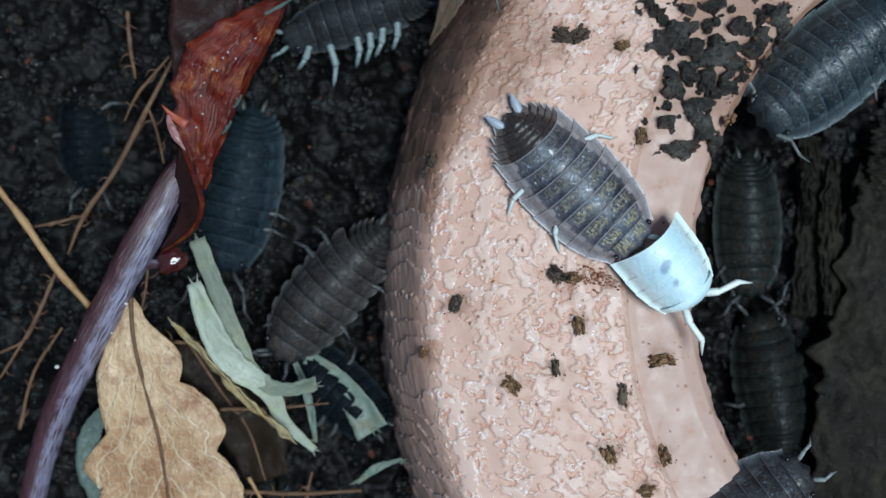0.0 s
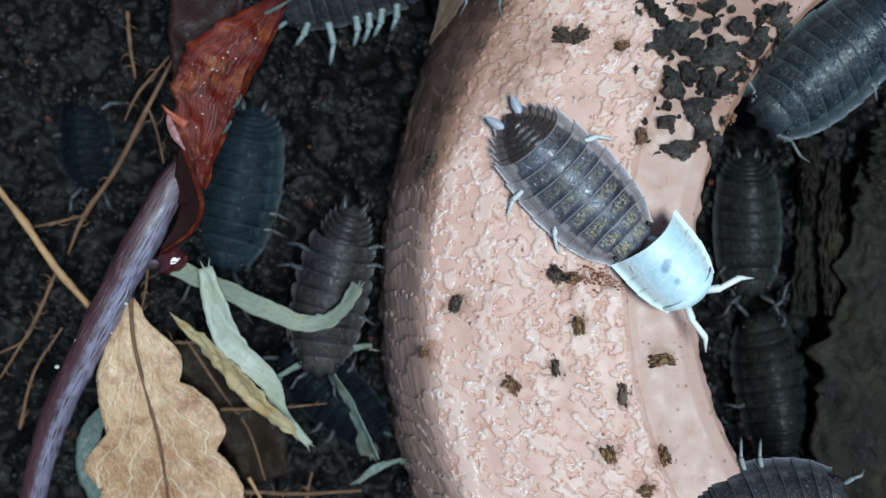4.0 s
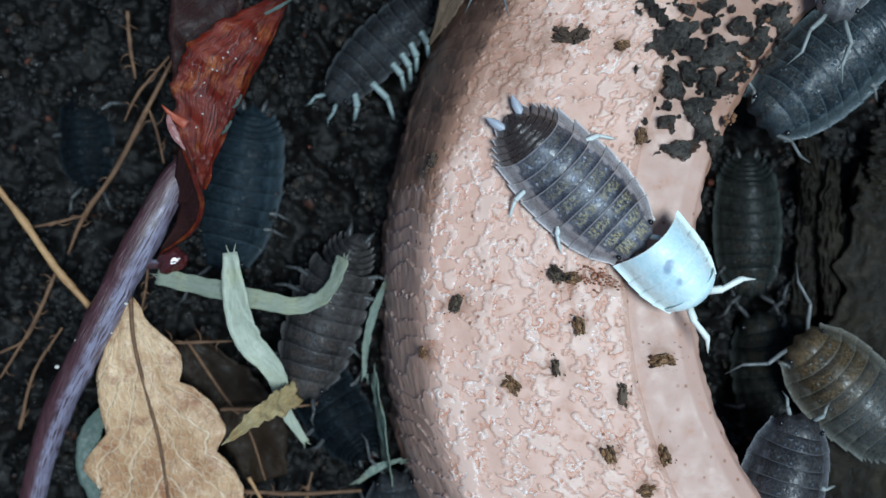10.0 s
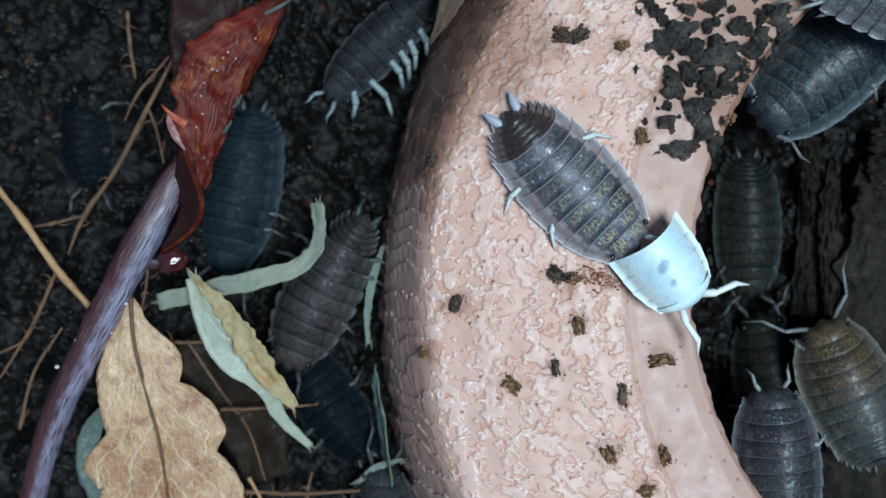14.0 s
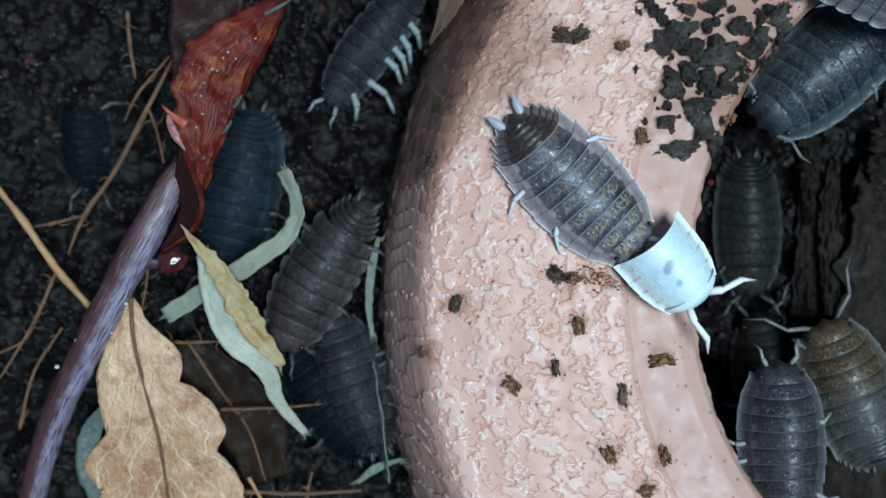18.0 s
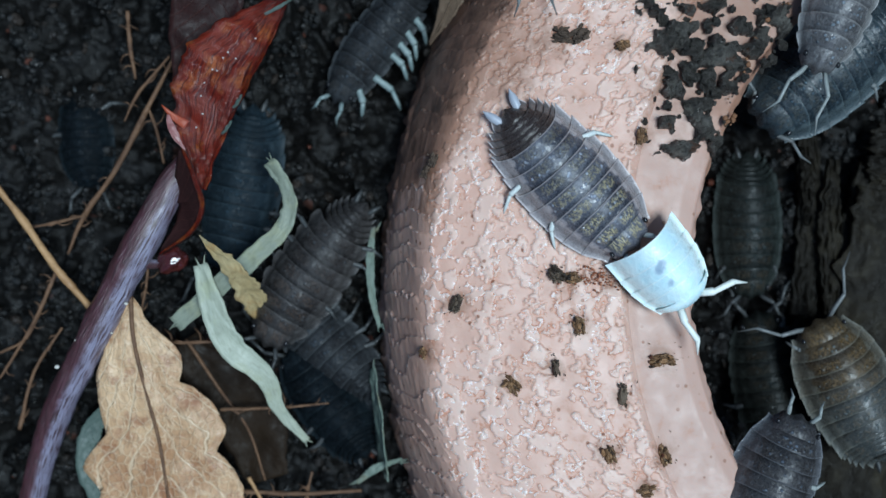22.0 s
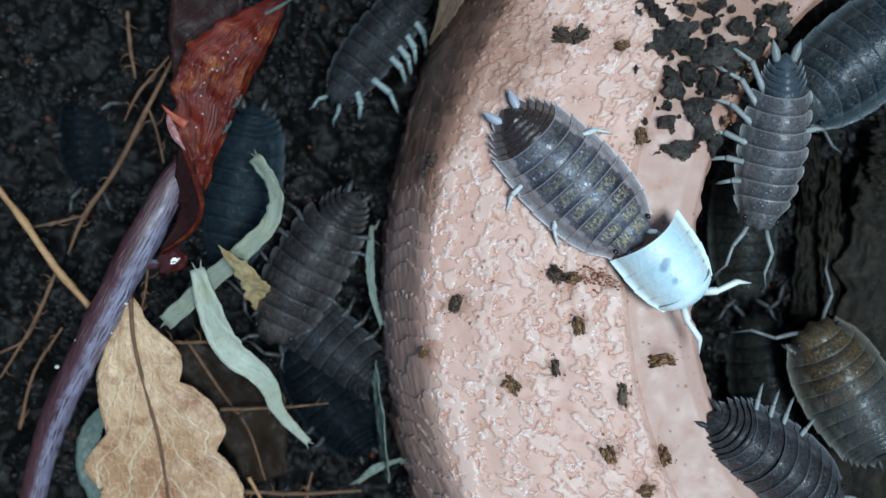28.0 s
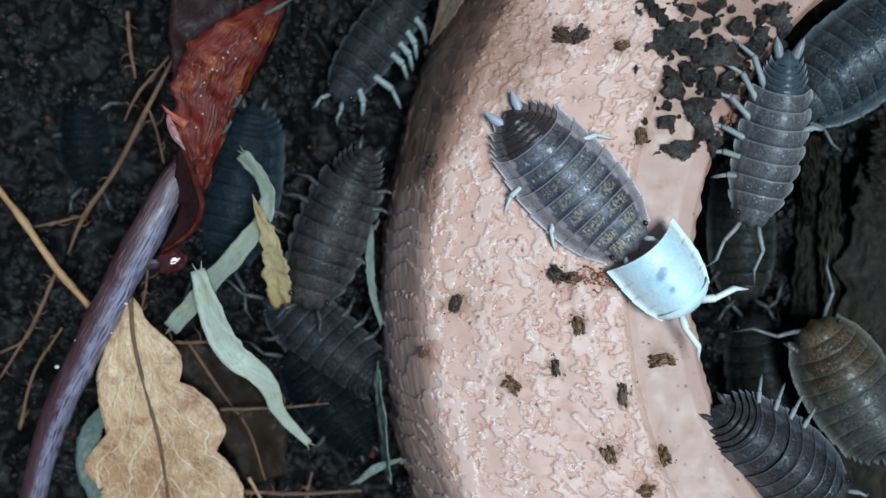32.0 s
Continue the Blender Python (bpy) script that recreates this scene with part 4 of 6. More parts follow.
main_louse = woodlouse("blue-grey woodlouse with yellow mottling feeding on pink terracotta", 14.8, 7.4, SHELL_BLUE, LIMB_PALE, 6, 0.36, {(3, -1): (1.5, 34), (5, -1): (1.5, 0), (5, 1): (1.7, 22), (1, 1): (0.6, 45)}, (30, -30), UROPOD, seed=3, feeler_len=0.35)
shed_skin = moult()
lice = {
    "top": woodlouse("grey woodlouse with pale legs on dark soil beside the terracotta", 13.8, 4.6, SHELL_DUSK, LIMB_CYAN, 12, 0.42, {(0, 1): (2.0, 38), (1, 1): (3.0, 2), (3, 1): (1.8, 6), (4, 1): (1.8, 12), (5, 1): (1.7, 18), (6, 1): (1.5, 12)}, (28, -18), seed=4, feeler_len=0.45, stout=1.7, lobed=0.7, pleon=0.85),
    "feeding": woodlouse("dark grey-brown woodlouse gnawing pale leaf strips", 15.2, 6.4, SHELL_DARK, LIMB_DARK, 14, 0.4, {(0, -1): (1.0, 30), (4, -1): (1.8, -10), (5, -1): (1.6, -20), (2, 1): (1.0, 0), (5, 1): (1.2, -20), (6, 1): (1.2, -30)}, (35, -40), seed=5, feeler_len=0.5, lobed=1.0, pleon=0.85),
    "under": woodlouse("woodlouse half hidden beneath leaf strips, its colour darkened for shade", 12.0, 5.6, SHELL_HAZE_FAINT, LIMB_DARK, 0, 0.36, {(4, 1): (1.2, -10), (5, 1): (1.2, -20), (3, -1): (1.0, 0)}, seed=6),
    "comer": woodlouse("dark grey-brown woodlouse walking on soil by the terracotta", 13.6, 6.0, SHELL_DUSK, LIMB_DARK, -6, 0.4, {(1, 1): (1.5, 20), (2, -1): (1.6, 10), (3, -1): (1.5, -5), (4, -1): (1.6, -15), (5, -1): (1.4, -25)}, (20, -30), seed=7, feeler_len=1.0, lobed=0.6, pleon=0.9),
    "low": woodlouse("lilac-grey woodlouse with pale blue specks beside the terracotta rim", 13.8, 6.9, SHELL_GREY, LIMB_DUSTY, 4, 0.4, {(3, 1): (1.4, -5), (4, 1): (1.6, -10), (5, 1): (1.5, -20), (6, 1): (1.4, -35), (6, -1): (1.6, -30), (2, -1): (1.0, 0)}, (30, -20), seed=8, feeler_len=0.45),
    "olive": woodlouse("olive-brown glossy woodlouse with long feelers on wet bark", 13.6, 7.6, SHELL_OLIVE, LIMB_GREY, -4, 0.36, {(0, 1): (1.0, 40)}, (62, -40), seed=9, feeler_len=1.25),
    "climber": woodlouse("slim pale grey woodlouse climbing over the terracotta rim", 14.4, 5.4, SHELL_PALE, LIMB_DUSTY, -10, 0.42, {(1, -1): (1.4, 5), (2, -1): (2.2, -8), (3, -1): (3.0, -20), (4, -1): (3.4, -38), (5, -1): (3.6, -52), (6, -1): (3.4, -62), (4, 1): (1.2, -20)}, (12, -30), LIMB_DUSTY, seed=10, feeler_len=1.0, stout=1.35, lobed=1.0, pleon=0.82),
    "above": woodlouse("grey woodlouse on the crusted terracotta top, its feelers probing", 13.0, 6.2, SHELL_GREY, LIMB_GREY, 0, 0.38, {}, (15, -15), seed=16, feeler_len=0.9),
    "slate": woodlouse("large glossy slate-grey woodlouse beside the terracotta rim", 16.0, 8.2, SHELL_SLATE, LIMB_GREY, 3, 0.36, {(1, 1): (0.7, -20), (4, 1): (0.8, -20)}, (105, -120), seed=11, feeler_len=0.75),
    "deep_a": woodlouse("olive-grey woodlouse resting deep under the rim, its colour darkened for shade", 13.0, 5.8, SHELL_SHADE, LIMB_DARK, 0, 0.36, {(1, 1): (1.0, 40), (1, -1): (1.0, 40)}, (50, -50), seed=12, feeler_len=0.7),
    "deep_b": woodlouse("olive-grey woodlouse resting deep beside wet bark, its colour darkened for shade", 14.0, 6.4, SHELL_SHADE_DEEP, LIMB_DARK, 5, 0.36, {(4, 1): (1.0, -10), (0, -1): (1.4, 40)}, (30, -50), seed=13, feeler_len=0.8, lobed=0.8),
    "still": woodlouse("woodlouse resting in the soil under a red leaf, toned dim blue for haze", 15.2, 6.8, SHELL_HAZE, LIMB_DARK, -8, 0.36, {(1, 1): (1.6, -10), (2, 1): (1.4, -10)}, seed=14),
    "far": woodlouse("woodlouse half sunk in dark soil, toned faint blue for shade and haze", 9.0, 4.8, SHELL_HAZE_FAINT, LIMB_DARK, 10, 0.36, {(4, -1): (1.0, 0), (6, 1): (1.4, -30)}, seed=15),
}

# ---- twig, red leaf and bud ----
twig = thing("twig", spot(0, 0, 0), "purple-brown leaf stalk with streaky bark lying over soil", "twig")
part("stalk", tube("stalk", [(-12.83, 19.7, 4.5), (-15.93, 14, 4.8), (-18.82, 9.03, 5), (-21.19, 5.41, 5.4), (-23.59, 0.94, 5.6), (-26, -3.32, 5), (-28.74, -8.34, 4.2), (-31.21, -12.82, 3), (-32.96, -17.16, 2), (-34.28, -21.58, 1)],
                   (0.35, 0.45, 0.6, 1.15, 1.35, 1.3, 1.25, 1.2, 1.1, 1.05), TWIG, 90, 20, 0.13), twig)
part("side_bud", lump("side_bud", (1.2, 0.85, 0.6), DROP, 4, 0.4), twig, spot(-21.36, -0.94, 4.9, 25), "glossy dark red bud")
part("bud_neck", tube("bud_neck", [(-24.21, -1.08, 5), (-22.8, -1.21, 5.2), (-21.68, -1.03, 5.2)], (0.5, 0.36, 0.4), TWIG, 10, 10, 0.1), twig)
for k, (x, y, z, r) in enumerate([(-30.72, -9.39, 5, 0.2), (-24.88, -4.29, 6.2, 0.16), (-26.16, -6.63, 5.8, 0.1), (-29.13, -7.25, 5.3, 0.12)]):
    ob = new("grit_grain", lump("grit_grain", (r, r * 0.8, r * 0.8), GRIT, 2, 0.3, 1.2, k))
    ob.matrix_basis = spot(x, y, z - 0.25)
    tagged(ob, "tiny pale grit grain stuck on the twig", "grit", "grit grains")

red = thing("red_leaf", spot(0, 0, 0), "curled dead leaf, glossy red-brown with a toothed edge", "leaf")
part("front_blade", ribbon("front_blade", [(-11.93, 19.06, 8.2), (-13.26, 16.29, 8), (-14.92, 13.27, 7.9), (-16.28, 10.49, 7.6), (-17.76, 7.26, 7.2), (-18.62, 4.65, 6.9)],
                           (0.1, 0.25, 0.3, 0.25, 0.25, 0.3), (0.8, 3.6, 5.3, 5.2, 3.1, 0.7), RED_LEAF, 0.14, (4, 12, 10, 8, 16, 40), 0.14, 120, 25, 0.07, 0.4, 0.03, 2.0, 9.0), red)
part("rear_blade", ribbon("rear_blade", [(-18.59, 21.7, 4.6), (-19, 17.15, 4.8), (-19.49, 13.07, 5), (-19.89, 10.13, 5.2)],
                          (2.9, 2.6, 2.2, 0.7), (2.7, 2.8, 1.9, 0.4), RED_DARK, 0.16, (-8, -10, -12), 0.12, 50, 13, 0.05, 0.3, 0.0, 5.0), red, None, "dark maroon underside")
part("tail_curl", ribbon("tail_curl", [(-20.19, 7.82, 7.3), (-19.2, 5.38, 7.2), (-18.72, 3.2, 7), (-19.86, 1.28, 6.3), (-22.22, -0.27, 5.7)],
                         (0.25, 0.25, 0.25, 0.25, 0.15), (0.4, 2.4, 3.0, 2.0, 0.2), RED_DARK, 0.1, (30, 35, 30, 20), 0.12, 50, 11, 0.06, 0.1), red)
part("curled_edge", tube("curled_edge", [(-20.14, 7.8, 7.5), (-19.16, 5.37, 7.4), (-18.68, 3.19, 7.2), (-19.81, 1.28, 6.5), (-22.26, -0.36, 5.9)], (0.12, 0.22, 0.2, 0.16, 0.08), RED_LEAF, 40, 8, 0.2), red, None, "bright red curled edge")
part("tooth", ribbon("tooth", [(-19.74, 9.52, 7.7), (-20.76, 10.21, 7.8), (-21.58, 11.05, 8)], (0.35, 0.26, 0.04), (0.4, 0.25, 0.04), RED_EDGE, 0.1, (0,), 0.1, 14, 7), red)
part("curled_lip", ribbon("curled_lip", [(-21.1, 10.3, 8.0), (-20.9, 9.5, 8.1), (-20.5, 8.6, 8.1), (-19.8, 7.6, 7.9)], (0.1, 0.3, 0.32, 0.05), (0.1, 0.25, 0.28, 0.05), PINK_LIP, 0.5, (-20, -30), 0.1, 24, 7, 0.12, 0.1), red, None, "pale pink curled lip")
part("torn_tip", ribbon("torn_tip", [(-13.62, 17.89, 8.4), (-12.44, 18.47, 8.5), (-11.38, 19.18, 8.4)], (0.12, 0.16, 0.05), (0.1, 0.14, 0.06), OAK_GREEN, 0.2, (20,), 0.1, 16, 7, 0.3, 0.1), red, None, "pale torn tip")
for pts in ([(-15.42, 11.83, 8), (-15.71, 11.29, 8.1), (-16.07, 10.79, 8)], [(-16.24, 9.86, 7.8), (-16.57, 9.33, 7.9), (-17, 8.83, 7.7)]):
    part("torn_edge", ribbon("torn_edge", pts, (0.06, 0.18, 0.06), (0.06, 0.16, 0.1), OAK_GREEN, 0.3, (25,), 0.08, 16, 7, 0.4, 0.15), red, None, "pale torn edge")
rnd = random.Random(21)
for k in range(10):
    u = rnd.random()
    x, y, z = Vector((-13.07, 17.25, 8.6)).lerp(Vector((-18.8, 8.71, 8)), u)
    ob = new("grit_grain", lump("grit_grain", (0.09, 0.07, 0.06), GRIT, 1, 0.2, 1.2, k))
    ob.matrix_basis = spot(x + rnd.uniform(-2.0, 0.5), y + rnd.uniform(-0.8, 0.8), z - 0.1)
    tagged(ob, "tiny pale grit grain on the red leaf", "grit", "grit grains")

# ---- tan oak leaf ----
oak = thing("oak_leaf", spot(0, 0, 0), "dry tan lobed leaf with pale veins and brown midrib", "leaf")
lobes_l = (0.1, 0.5, 0.9, 1.3, 1.7, 2.0, 2.3, 2.6, 3.1, 3.5, 3.7, 3.9, 4.0, 4.1, 4.1, 4.2, 4.2, 5.1, 5.9, 6.5, 6.8, 6.4, 6.0, 5.6, 5.9, 6.1, 6.2, 6.4, 6.1, 5.8, 5.5)
lobes_r = (0.1, 0.5, 0.8, 0.9, 1.3, 1.8, 2.3, 2.7, 3.1, 3.4, 3.3, 3.1, 2.7, 3.7, 4.2, 4.7, 5.0, 5.2, 5.3, 5.0, 4.4, 5.0, 5.6, 5.9, 6.2, 6.1, 6.1, 6.0, 5.7, 5.3, 5.0)
axis = [(-24.91, -3.79, 4.6), (-24.77, -7.2, 4.3), (-23.93, -11.33, 3.9), (-22.94, -15.49, 3.5), (-22.31, -20.16, 3.1), (-21.84, -24.83, 2.8)]
part("blade", ribbon("blade", axis, lobes_r, lobes_l, OAK, -0.05, (-4, 0, 4, 0), 0.14, 130, 27, 0.03, 0.3, 0.0, 1.0), oak)
part("midrib", tube("midrib", [(p[0], p[1], p[2] + 0.1) for p in axis], (0.2, 0.17, 0.14, 0.12), ROOT, 40, 6, 0.1), oak, None, "dark brown midrib")
part("turned_lobe", ribbon("turned_lobe", [(-27.6, -13.2, 2.6), (-28.9, -15.2, 2.5), (-28.8, -18, 2.4), (-27.6, -20.8, 2.3)], (0.6, 0.9, 0.8, 0.6), (0.6, 0.8, 1.2, 1.0), OAK_GREEN, 0.15, (-10,), 0.12, 36, 9, 0.12, 0.2), oak, None, "grey-green turned lobe")
brown = thing("rotting_leaf", spot(0, 0, 0), "dull brown rotting leaf lying on soil", "leaf")
axis = [(-21.4, -7.49, 0.8), (-18.61, -11.76, 0.6), (-16.27, -15.08, 0.5), (-14.86, -19.36, 0.4)]
part("blade", ribbon("blade", axis, (1.0, 3.0, 3.4, 2.0), (1.2, 3.0, 2.6, 1.5), BROWN_LEAF, 0.1, (0, 8), 0.12, 50, 13, 0.12, 0.4), brown)
part("midrib", tube("midrib", [(p[0], p[1], p[2] + 0.15) for p in axis], (0.16, 0.12, 0.08), ROOT, 30, 6, 0.1), brown)

scrap_leaf = thing("leaf_scrap", spot(0, 0, 0), "dull tan leaf scrap leaning on the terracotta wall", "leaf")
part("blade", ribbon("blade", [(1.4, 21.6, 6.3), (0.9, 20.2, 5.8), (0.3, 18.9, 5.2), (-0.4, 17.6, 4.6), (-1.1, 16.4, 4.0)], (1.0, 1.0, 0.85, 0.4, 0.08), (1.2, 1.1, 0.8, 0.4, 0.08), SCRAP, 0.2, (10, 25), 0.1, 40, 9, 0.15, 0.15), scrap_leaf)
part("vein", tube("vein", [(1.4, 21.6, 6.4), (0.9, 20.2, 5.9), (0.3, 18.9, 5.3), (-0.4, 17.6, 4.7), (-1.1, 16.4, 4.05)], (0.1, 0.08, 0.04), SCRAP, 20, 6), scrap_leaf)

# ---- rootlets and straw ----
roots = [
    ([(-36.99, 6.41, 4), (-33.96, 2.33, 3.6), (-31.3, -1.56, 3.4), (-28.68, -4.78, 3)], (0.26, 0.3, 0.32, 0.3), STRAW, "straw-coloured dry stalk lying over soil"),
    ([(-20.87, 17.51, 3), (-24.16, 11.62, 2.4), (-26.98, 6.57, 1.8), (-29.74, 2.86, 1.2), (-31.36, -0.43, 0.6)], (0.12, 0.2, 0.24, 0.2, 0.1), ROOT, "thin brown rootlet crossing dark soil"),
    ([(-22.35, 15.75, 2.6), (-25.06, 12.83, 2), (-26.37, 10.57, 1.5)], (0.1, 0.14, 0.08), ROOT, "thin brown rootlet crossing dark soil"),
    ([(-24.21, 11.64, 2.2), (-23.63, 9.62, 1.6), (-23.18, 7.08, 1.2)], (0.12, 0.12, 0.08), ROOT, "thin brown rootlet crossing dark soil"),
    ([(-34.67, 1.68, 1.8), (-32.03, 2.14, 2), (-29.61, 2.76, 1.6)], (0.1, 0.14, 0.1), ROOT, "thin brown rootlet crossing dark soil"),
    ([(-31.87, -1.82, 1.8), (-33.89, -6.04, 1.4), (-36.87, -10.77, 1)], (0.16, 0.14, 0.1), ROOT, "thin brown rootlet crossing dark soil"),
    ([(-31.55, -6.51, 1.4), (-33.97, -10.27, 1.2), (-35.3, -15.03, 0.8)], (0.1, 0.14, 0.16), ROOT, "thin brown rootlet crossing dark soil"),
    ([(-36.87, -8.65, 1), (-34.67, -7.46, 1.2), (-33.23, -4.87, 1.3)], (0.1, 0.12, 0.1), ROOT, "thin brown rootlet crossing dark soil"),
    ([(-18.32, -13.2, 2), (-13.65, -13.05, 2.1), (-9.39, -12.69, 2)], (0.14, 0.14, 0.08), ROOT, "thin brown rootlet crossing dark soil"),
    ([(-22.68, -7.7, 2.2), (-20.13, -7.65, 2.2), (-17.3, -7.58, 2)], (0.12, 0.14, 0.06), ROOT, "thin brown rootlet crossing dark soil"),
    ([(-16.57, -20.08, 1.4), (-11.88, -20.25, 1.5), (-6.74, -19.99, 1.4)], (0.2, 0.18, 0.14), ROOT, "thin brown rootlet crossing dark soil"),
    ([(-24.27, -1.35, 2), (-24.51, -3.22, 1.8), (-25.03, -5.56, 1.6)], (0.1, 0.1, 0.08), ROOT, "thin brown rootlet crossing dark soil"),
    ([(-26.14, 19.68, 1.5), (-25.93, 16.9, 1.4), (-25.58, 14.15, 1)], (0.16, 0.2, 0.1), ROOT, "thin brown rootlet crossing dark soil"),
    ([(-16.05, -18.85, 1.7), (-15.15, -20.53, 1.5), (-14.48, -21.98, 1.3)], (0.16, 0.14, 0.12), STRAW, "straw-coloured dry stalk lying over soil"),
    ([(-10.87, -18.46, 1.3), (-11.21, -20.13, 1.2), (-11.08, -21.56, 1.1)], (0.1, 0.1, 0.08), ROOT, "thin brown rootlet crossing dark soil"),
]
rnd = random.Random(12)
for k, (pts, rad, m, text) in enumerate(roots):
    root = thing("rootlet", spot(0, 0, 0), text, "rootlet", "rootlets")
    part("stem", tube("stem", pts, rad, m, 30, 8, 0.45, k * 2.3), root)
    line = smooth_line(pts, 12)
    for h in range(0 if m is STRAW else 5):
        p = line[rnd.randrange(1, 11)]
        ang, ln = rnd.uniform(0, 6.28), rnd.uniform(0.5, 1.4)
        q = [p, p + np.array([math.cos(ang) * ln * 0.5, math.sin(ang) * ln * 0.5, 0.15]), p + np.array([math.cos(ang + 0.4) * ln, math.sin(ang + 0.4) * ln, -0.2])]
        part("root_hair", tube("root_hair", q, (0.07, 0.05, 0.02), m, 8, 5, 0.3, h), root)

# ---- pale leaf strips that the woodlice pull about ----
def strip(points, left, right, material, label, cup=0.2, twist=(0,), ragged=0.12, crinkle=0.15, seed=0.0):
    ob = thing("leaf_strip", Matrix(), label, "leaf strip", "leaf strips")
    part("blade", ribbon("blade", points, left, right, material, cup, twist, 0.1, 60, 9, ragged, crinkle, 0.0, seed), ob)
    r = random.Random(int(seed * 10) + 3)
    for end, before in ((points[0], points[1]), (points[-1], points[-2])):
        way = (Vector(end) - Vector(before)).normalized()
        side = Vector((-way.y, way.x, 0))
        for k in range(2):
            o = Vector(end) - way * 0.3 + side * r.uniform(-0.3, 0.3)
            tip = o + way * r.uniform(0.6, 1.1) + side * r.uniform(-0.4, 0.4)
            part("fibre", tube("fibre", [o, (o + tip) / 2 + Vector((0, 0, 0.08)), tip], (0.09, 0.06, 0.02), material, 8, 5, 0.2, seed + k), ob)
    return ob


strips = {
    # each strip lies along x, its middle at the origin
    "band": strip([(-7.6, 0, 0), (-4.5, -0.6, 0.2), (0, -1.5, 0.4), (3.5, -2.0, 0.5), (5.6, -1.3, 0.7), (6.7, 0.2, 1.0), (7.2, 2.0, 1.3)], (0.7, 0.75, 0.8, 0.7, 0.6, 0.58, 0.55), (0.65, 0.7, 0.75, 0.7, 0.6, 0.55, 0.6), STRIP_DIM, "long pale green leaf strip with a hooked end", 0.15, (0, 5, 0, -15, -30), 0.22, 0.12, 1.0),
    "blade": strip([(-8.2, 0.2, 1.7), (-5.0, -0.5, 1.6), (-1.5, -0.9, 1.0), (2.0, 0.1, 0.0), (5.0, -0.3, -1.2), (8.3, 0.2, -2.6)], (0.6, 1.0, 1.1, 0.9, 0.5, 0.3), (0.55, 0.95, 1.05, 0.75, 0.5, 0.32), STRIP, "pale green leaf blade tapering to a tail", 0.2, (10, 0, -10, 5), 0.12, 0.18, 4.0),
    "tan": strip([(-6.6, 0, 0), (-3.0, 0.3, 0.2), (0, 0.2, 0.3), (3.5, -0.1, 0.2), (6.6, 0, 0)], (0.1, 0.75, 1.1, 0.95, 0.35), (0.1, 0.7, 1.0, 0.95, 0.3), STRIP_TAN, "fuzzy tan leaf strip with pointed ends", 0.25, (0, 10), 0.32, 0.45, 7.0),
    "shred": strip([(-4.1, 0, 0), (-1.5, 0.4, 0.2), (1.5, 0.3, 0.2), (4.1, -0.2, 0)], (0.15, 0.3, 0.35, 0.15), (0.15, 0.3, 0.35, 0.15), STRIP_GREY, "grey-green torn leaf shred by the terracotta wall", 0.3, (0, 20), 0.2, 0.15, 9.0),
    "scrap": strip([(-4.6, 0, 0), (-1.6, 0.5, 0.2), (1.5, 0.4, 0.2), (4.4, -0.3, 0)], (0.5, 0.8, 1.0, 1.2), (0.6, 0.9, 1.3, 1.7), STRIP_GREY, "dull grey-green leaf scrap lying on soil", 0.2, (0, 10), 0.07, 0.2, 12.0),
}
ob = strip([(-7.1, -19.34, 1.6), (-5.55, -18.15, 1.7), (-3.36, -17.29, 1.8)], (0.15, 0.4, 0.1), (0.15, 0.35, 0.1), STRIP_GREY, "small curved grey-green leaf strip on soil")

# ---- frass and clods on the terracotta ----
def chips(name, sx, sy, sz, material, seed, solid=False):
    """A pellet of many small chips pressed together, some strewn round it."""
    r = random.Random(seed + 70)
    bm = bmesh.new()
    bmesh.ops.create_icosphere(bm, subdivisions=1, radius=1.0)
    base = [v.co.copy() for v in bm.verts]
    bf = [tuple(w.index for w in f.verts) for f in bm.faces]
    bm.free()
    verts, faces = [], []
    bm = bmesh.new()
    bmesh.ops.create_icosphere(bm, subdivisions=3, radius=1.0)
    long_y = sy > sx
    core = 0.8 if solid else 0.45
    for v in bm.verts:
        p = [math.copysign(abs(w) ** 0.7, w) for w in v.co]
        turn = p[0] if long_y else p[1]
        k = 0.86 + 0.07 * math.sin(turn * 9 + seed) + 0.2 * noise.noise(Vector((p[0] * 2 + seed, p[1] * 2, p[2] * 2)))
        verts.append((p[0] * k * sx * core, p[1] * k * sy * core, (p[2] * k + 0.5) * sz * 0.9))
    faces += [tuple(w.index for w in f.verts) for f in bm.faces]
    bm.free()
    for k in range(58):
        loose = k > 44
        x, y = (r.gauss(0, 1.1) * sx, r.gauss(0, 1.1) * sy) if loose else (r.uniform(-0.8, 0.8) * sx, r.uniform(-0.8, 0.8) * sy)
        s = r.uniform(0.03, 0.07) if loose else r.uniform(0.07, 0.14) if solid else r.uniform(0.12, 0.24)
        z = 0.03 if loose else r.uniform(0.1, 0.95) * sz
        m = Euler((r.uniform(-0.5, 0.5), r.uniform(-0.5, 0.5), r.gauss(0, 0.35) + (1.57 if sy > sx else 0))).to_matrix()
        n = len(verts)
        for v in base:
            q = m @ Vector((v.x * 1.7, v.y * 0.7, v.z * 0.8)) * s * r.uniform(0.75, 1.25)
            verts.append((x + q.x, y + q.y, z + q.z))
        faces += [tuple(i + n for i in f) for f in bf]
    return mesh_of(name, verts, faces, material, None, False)


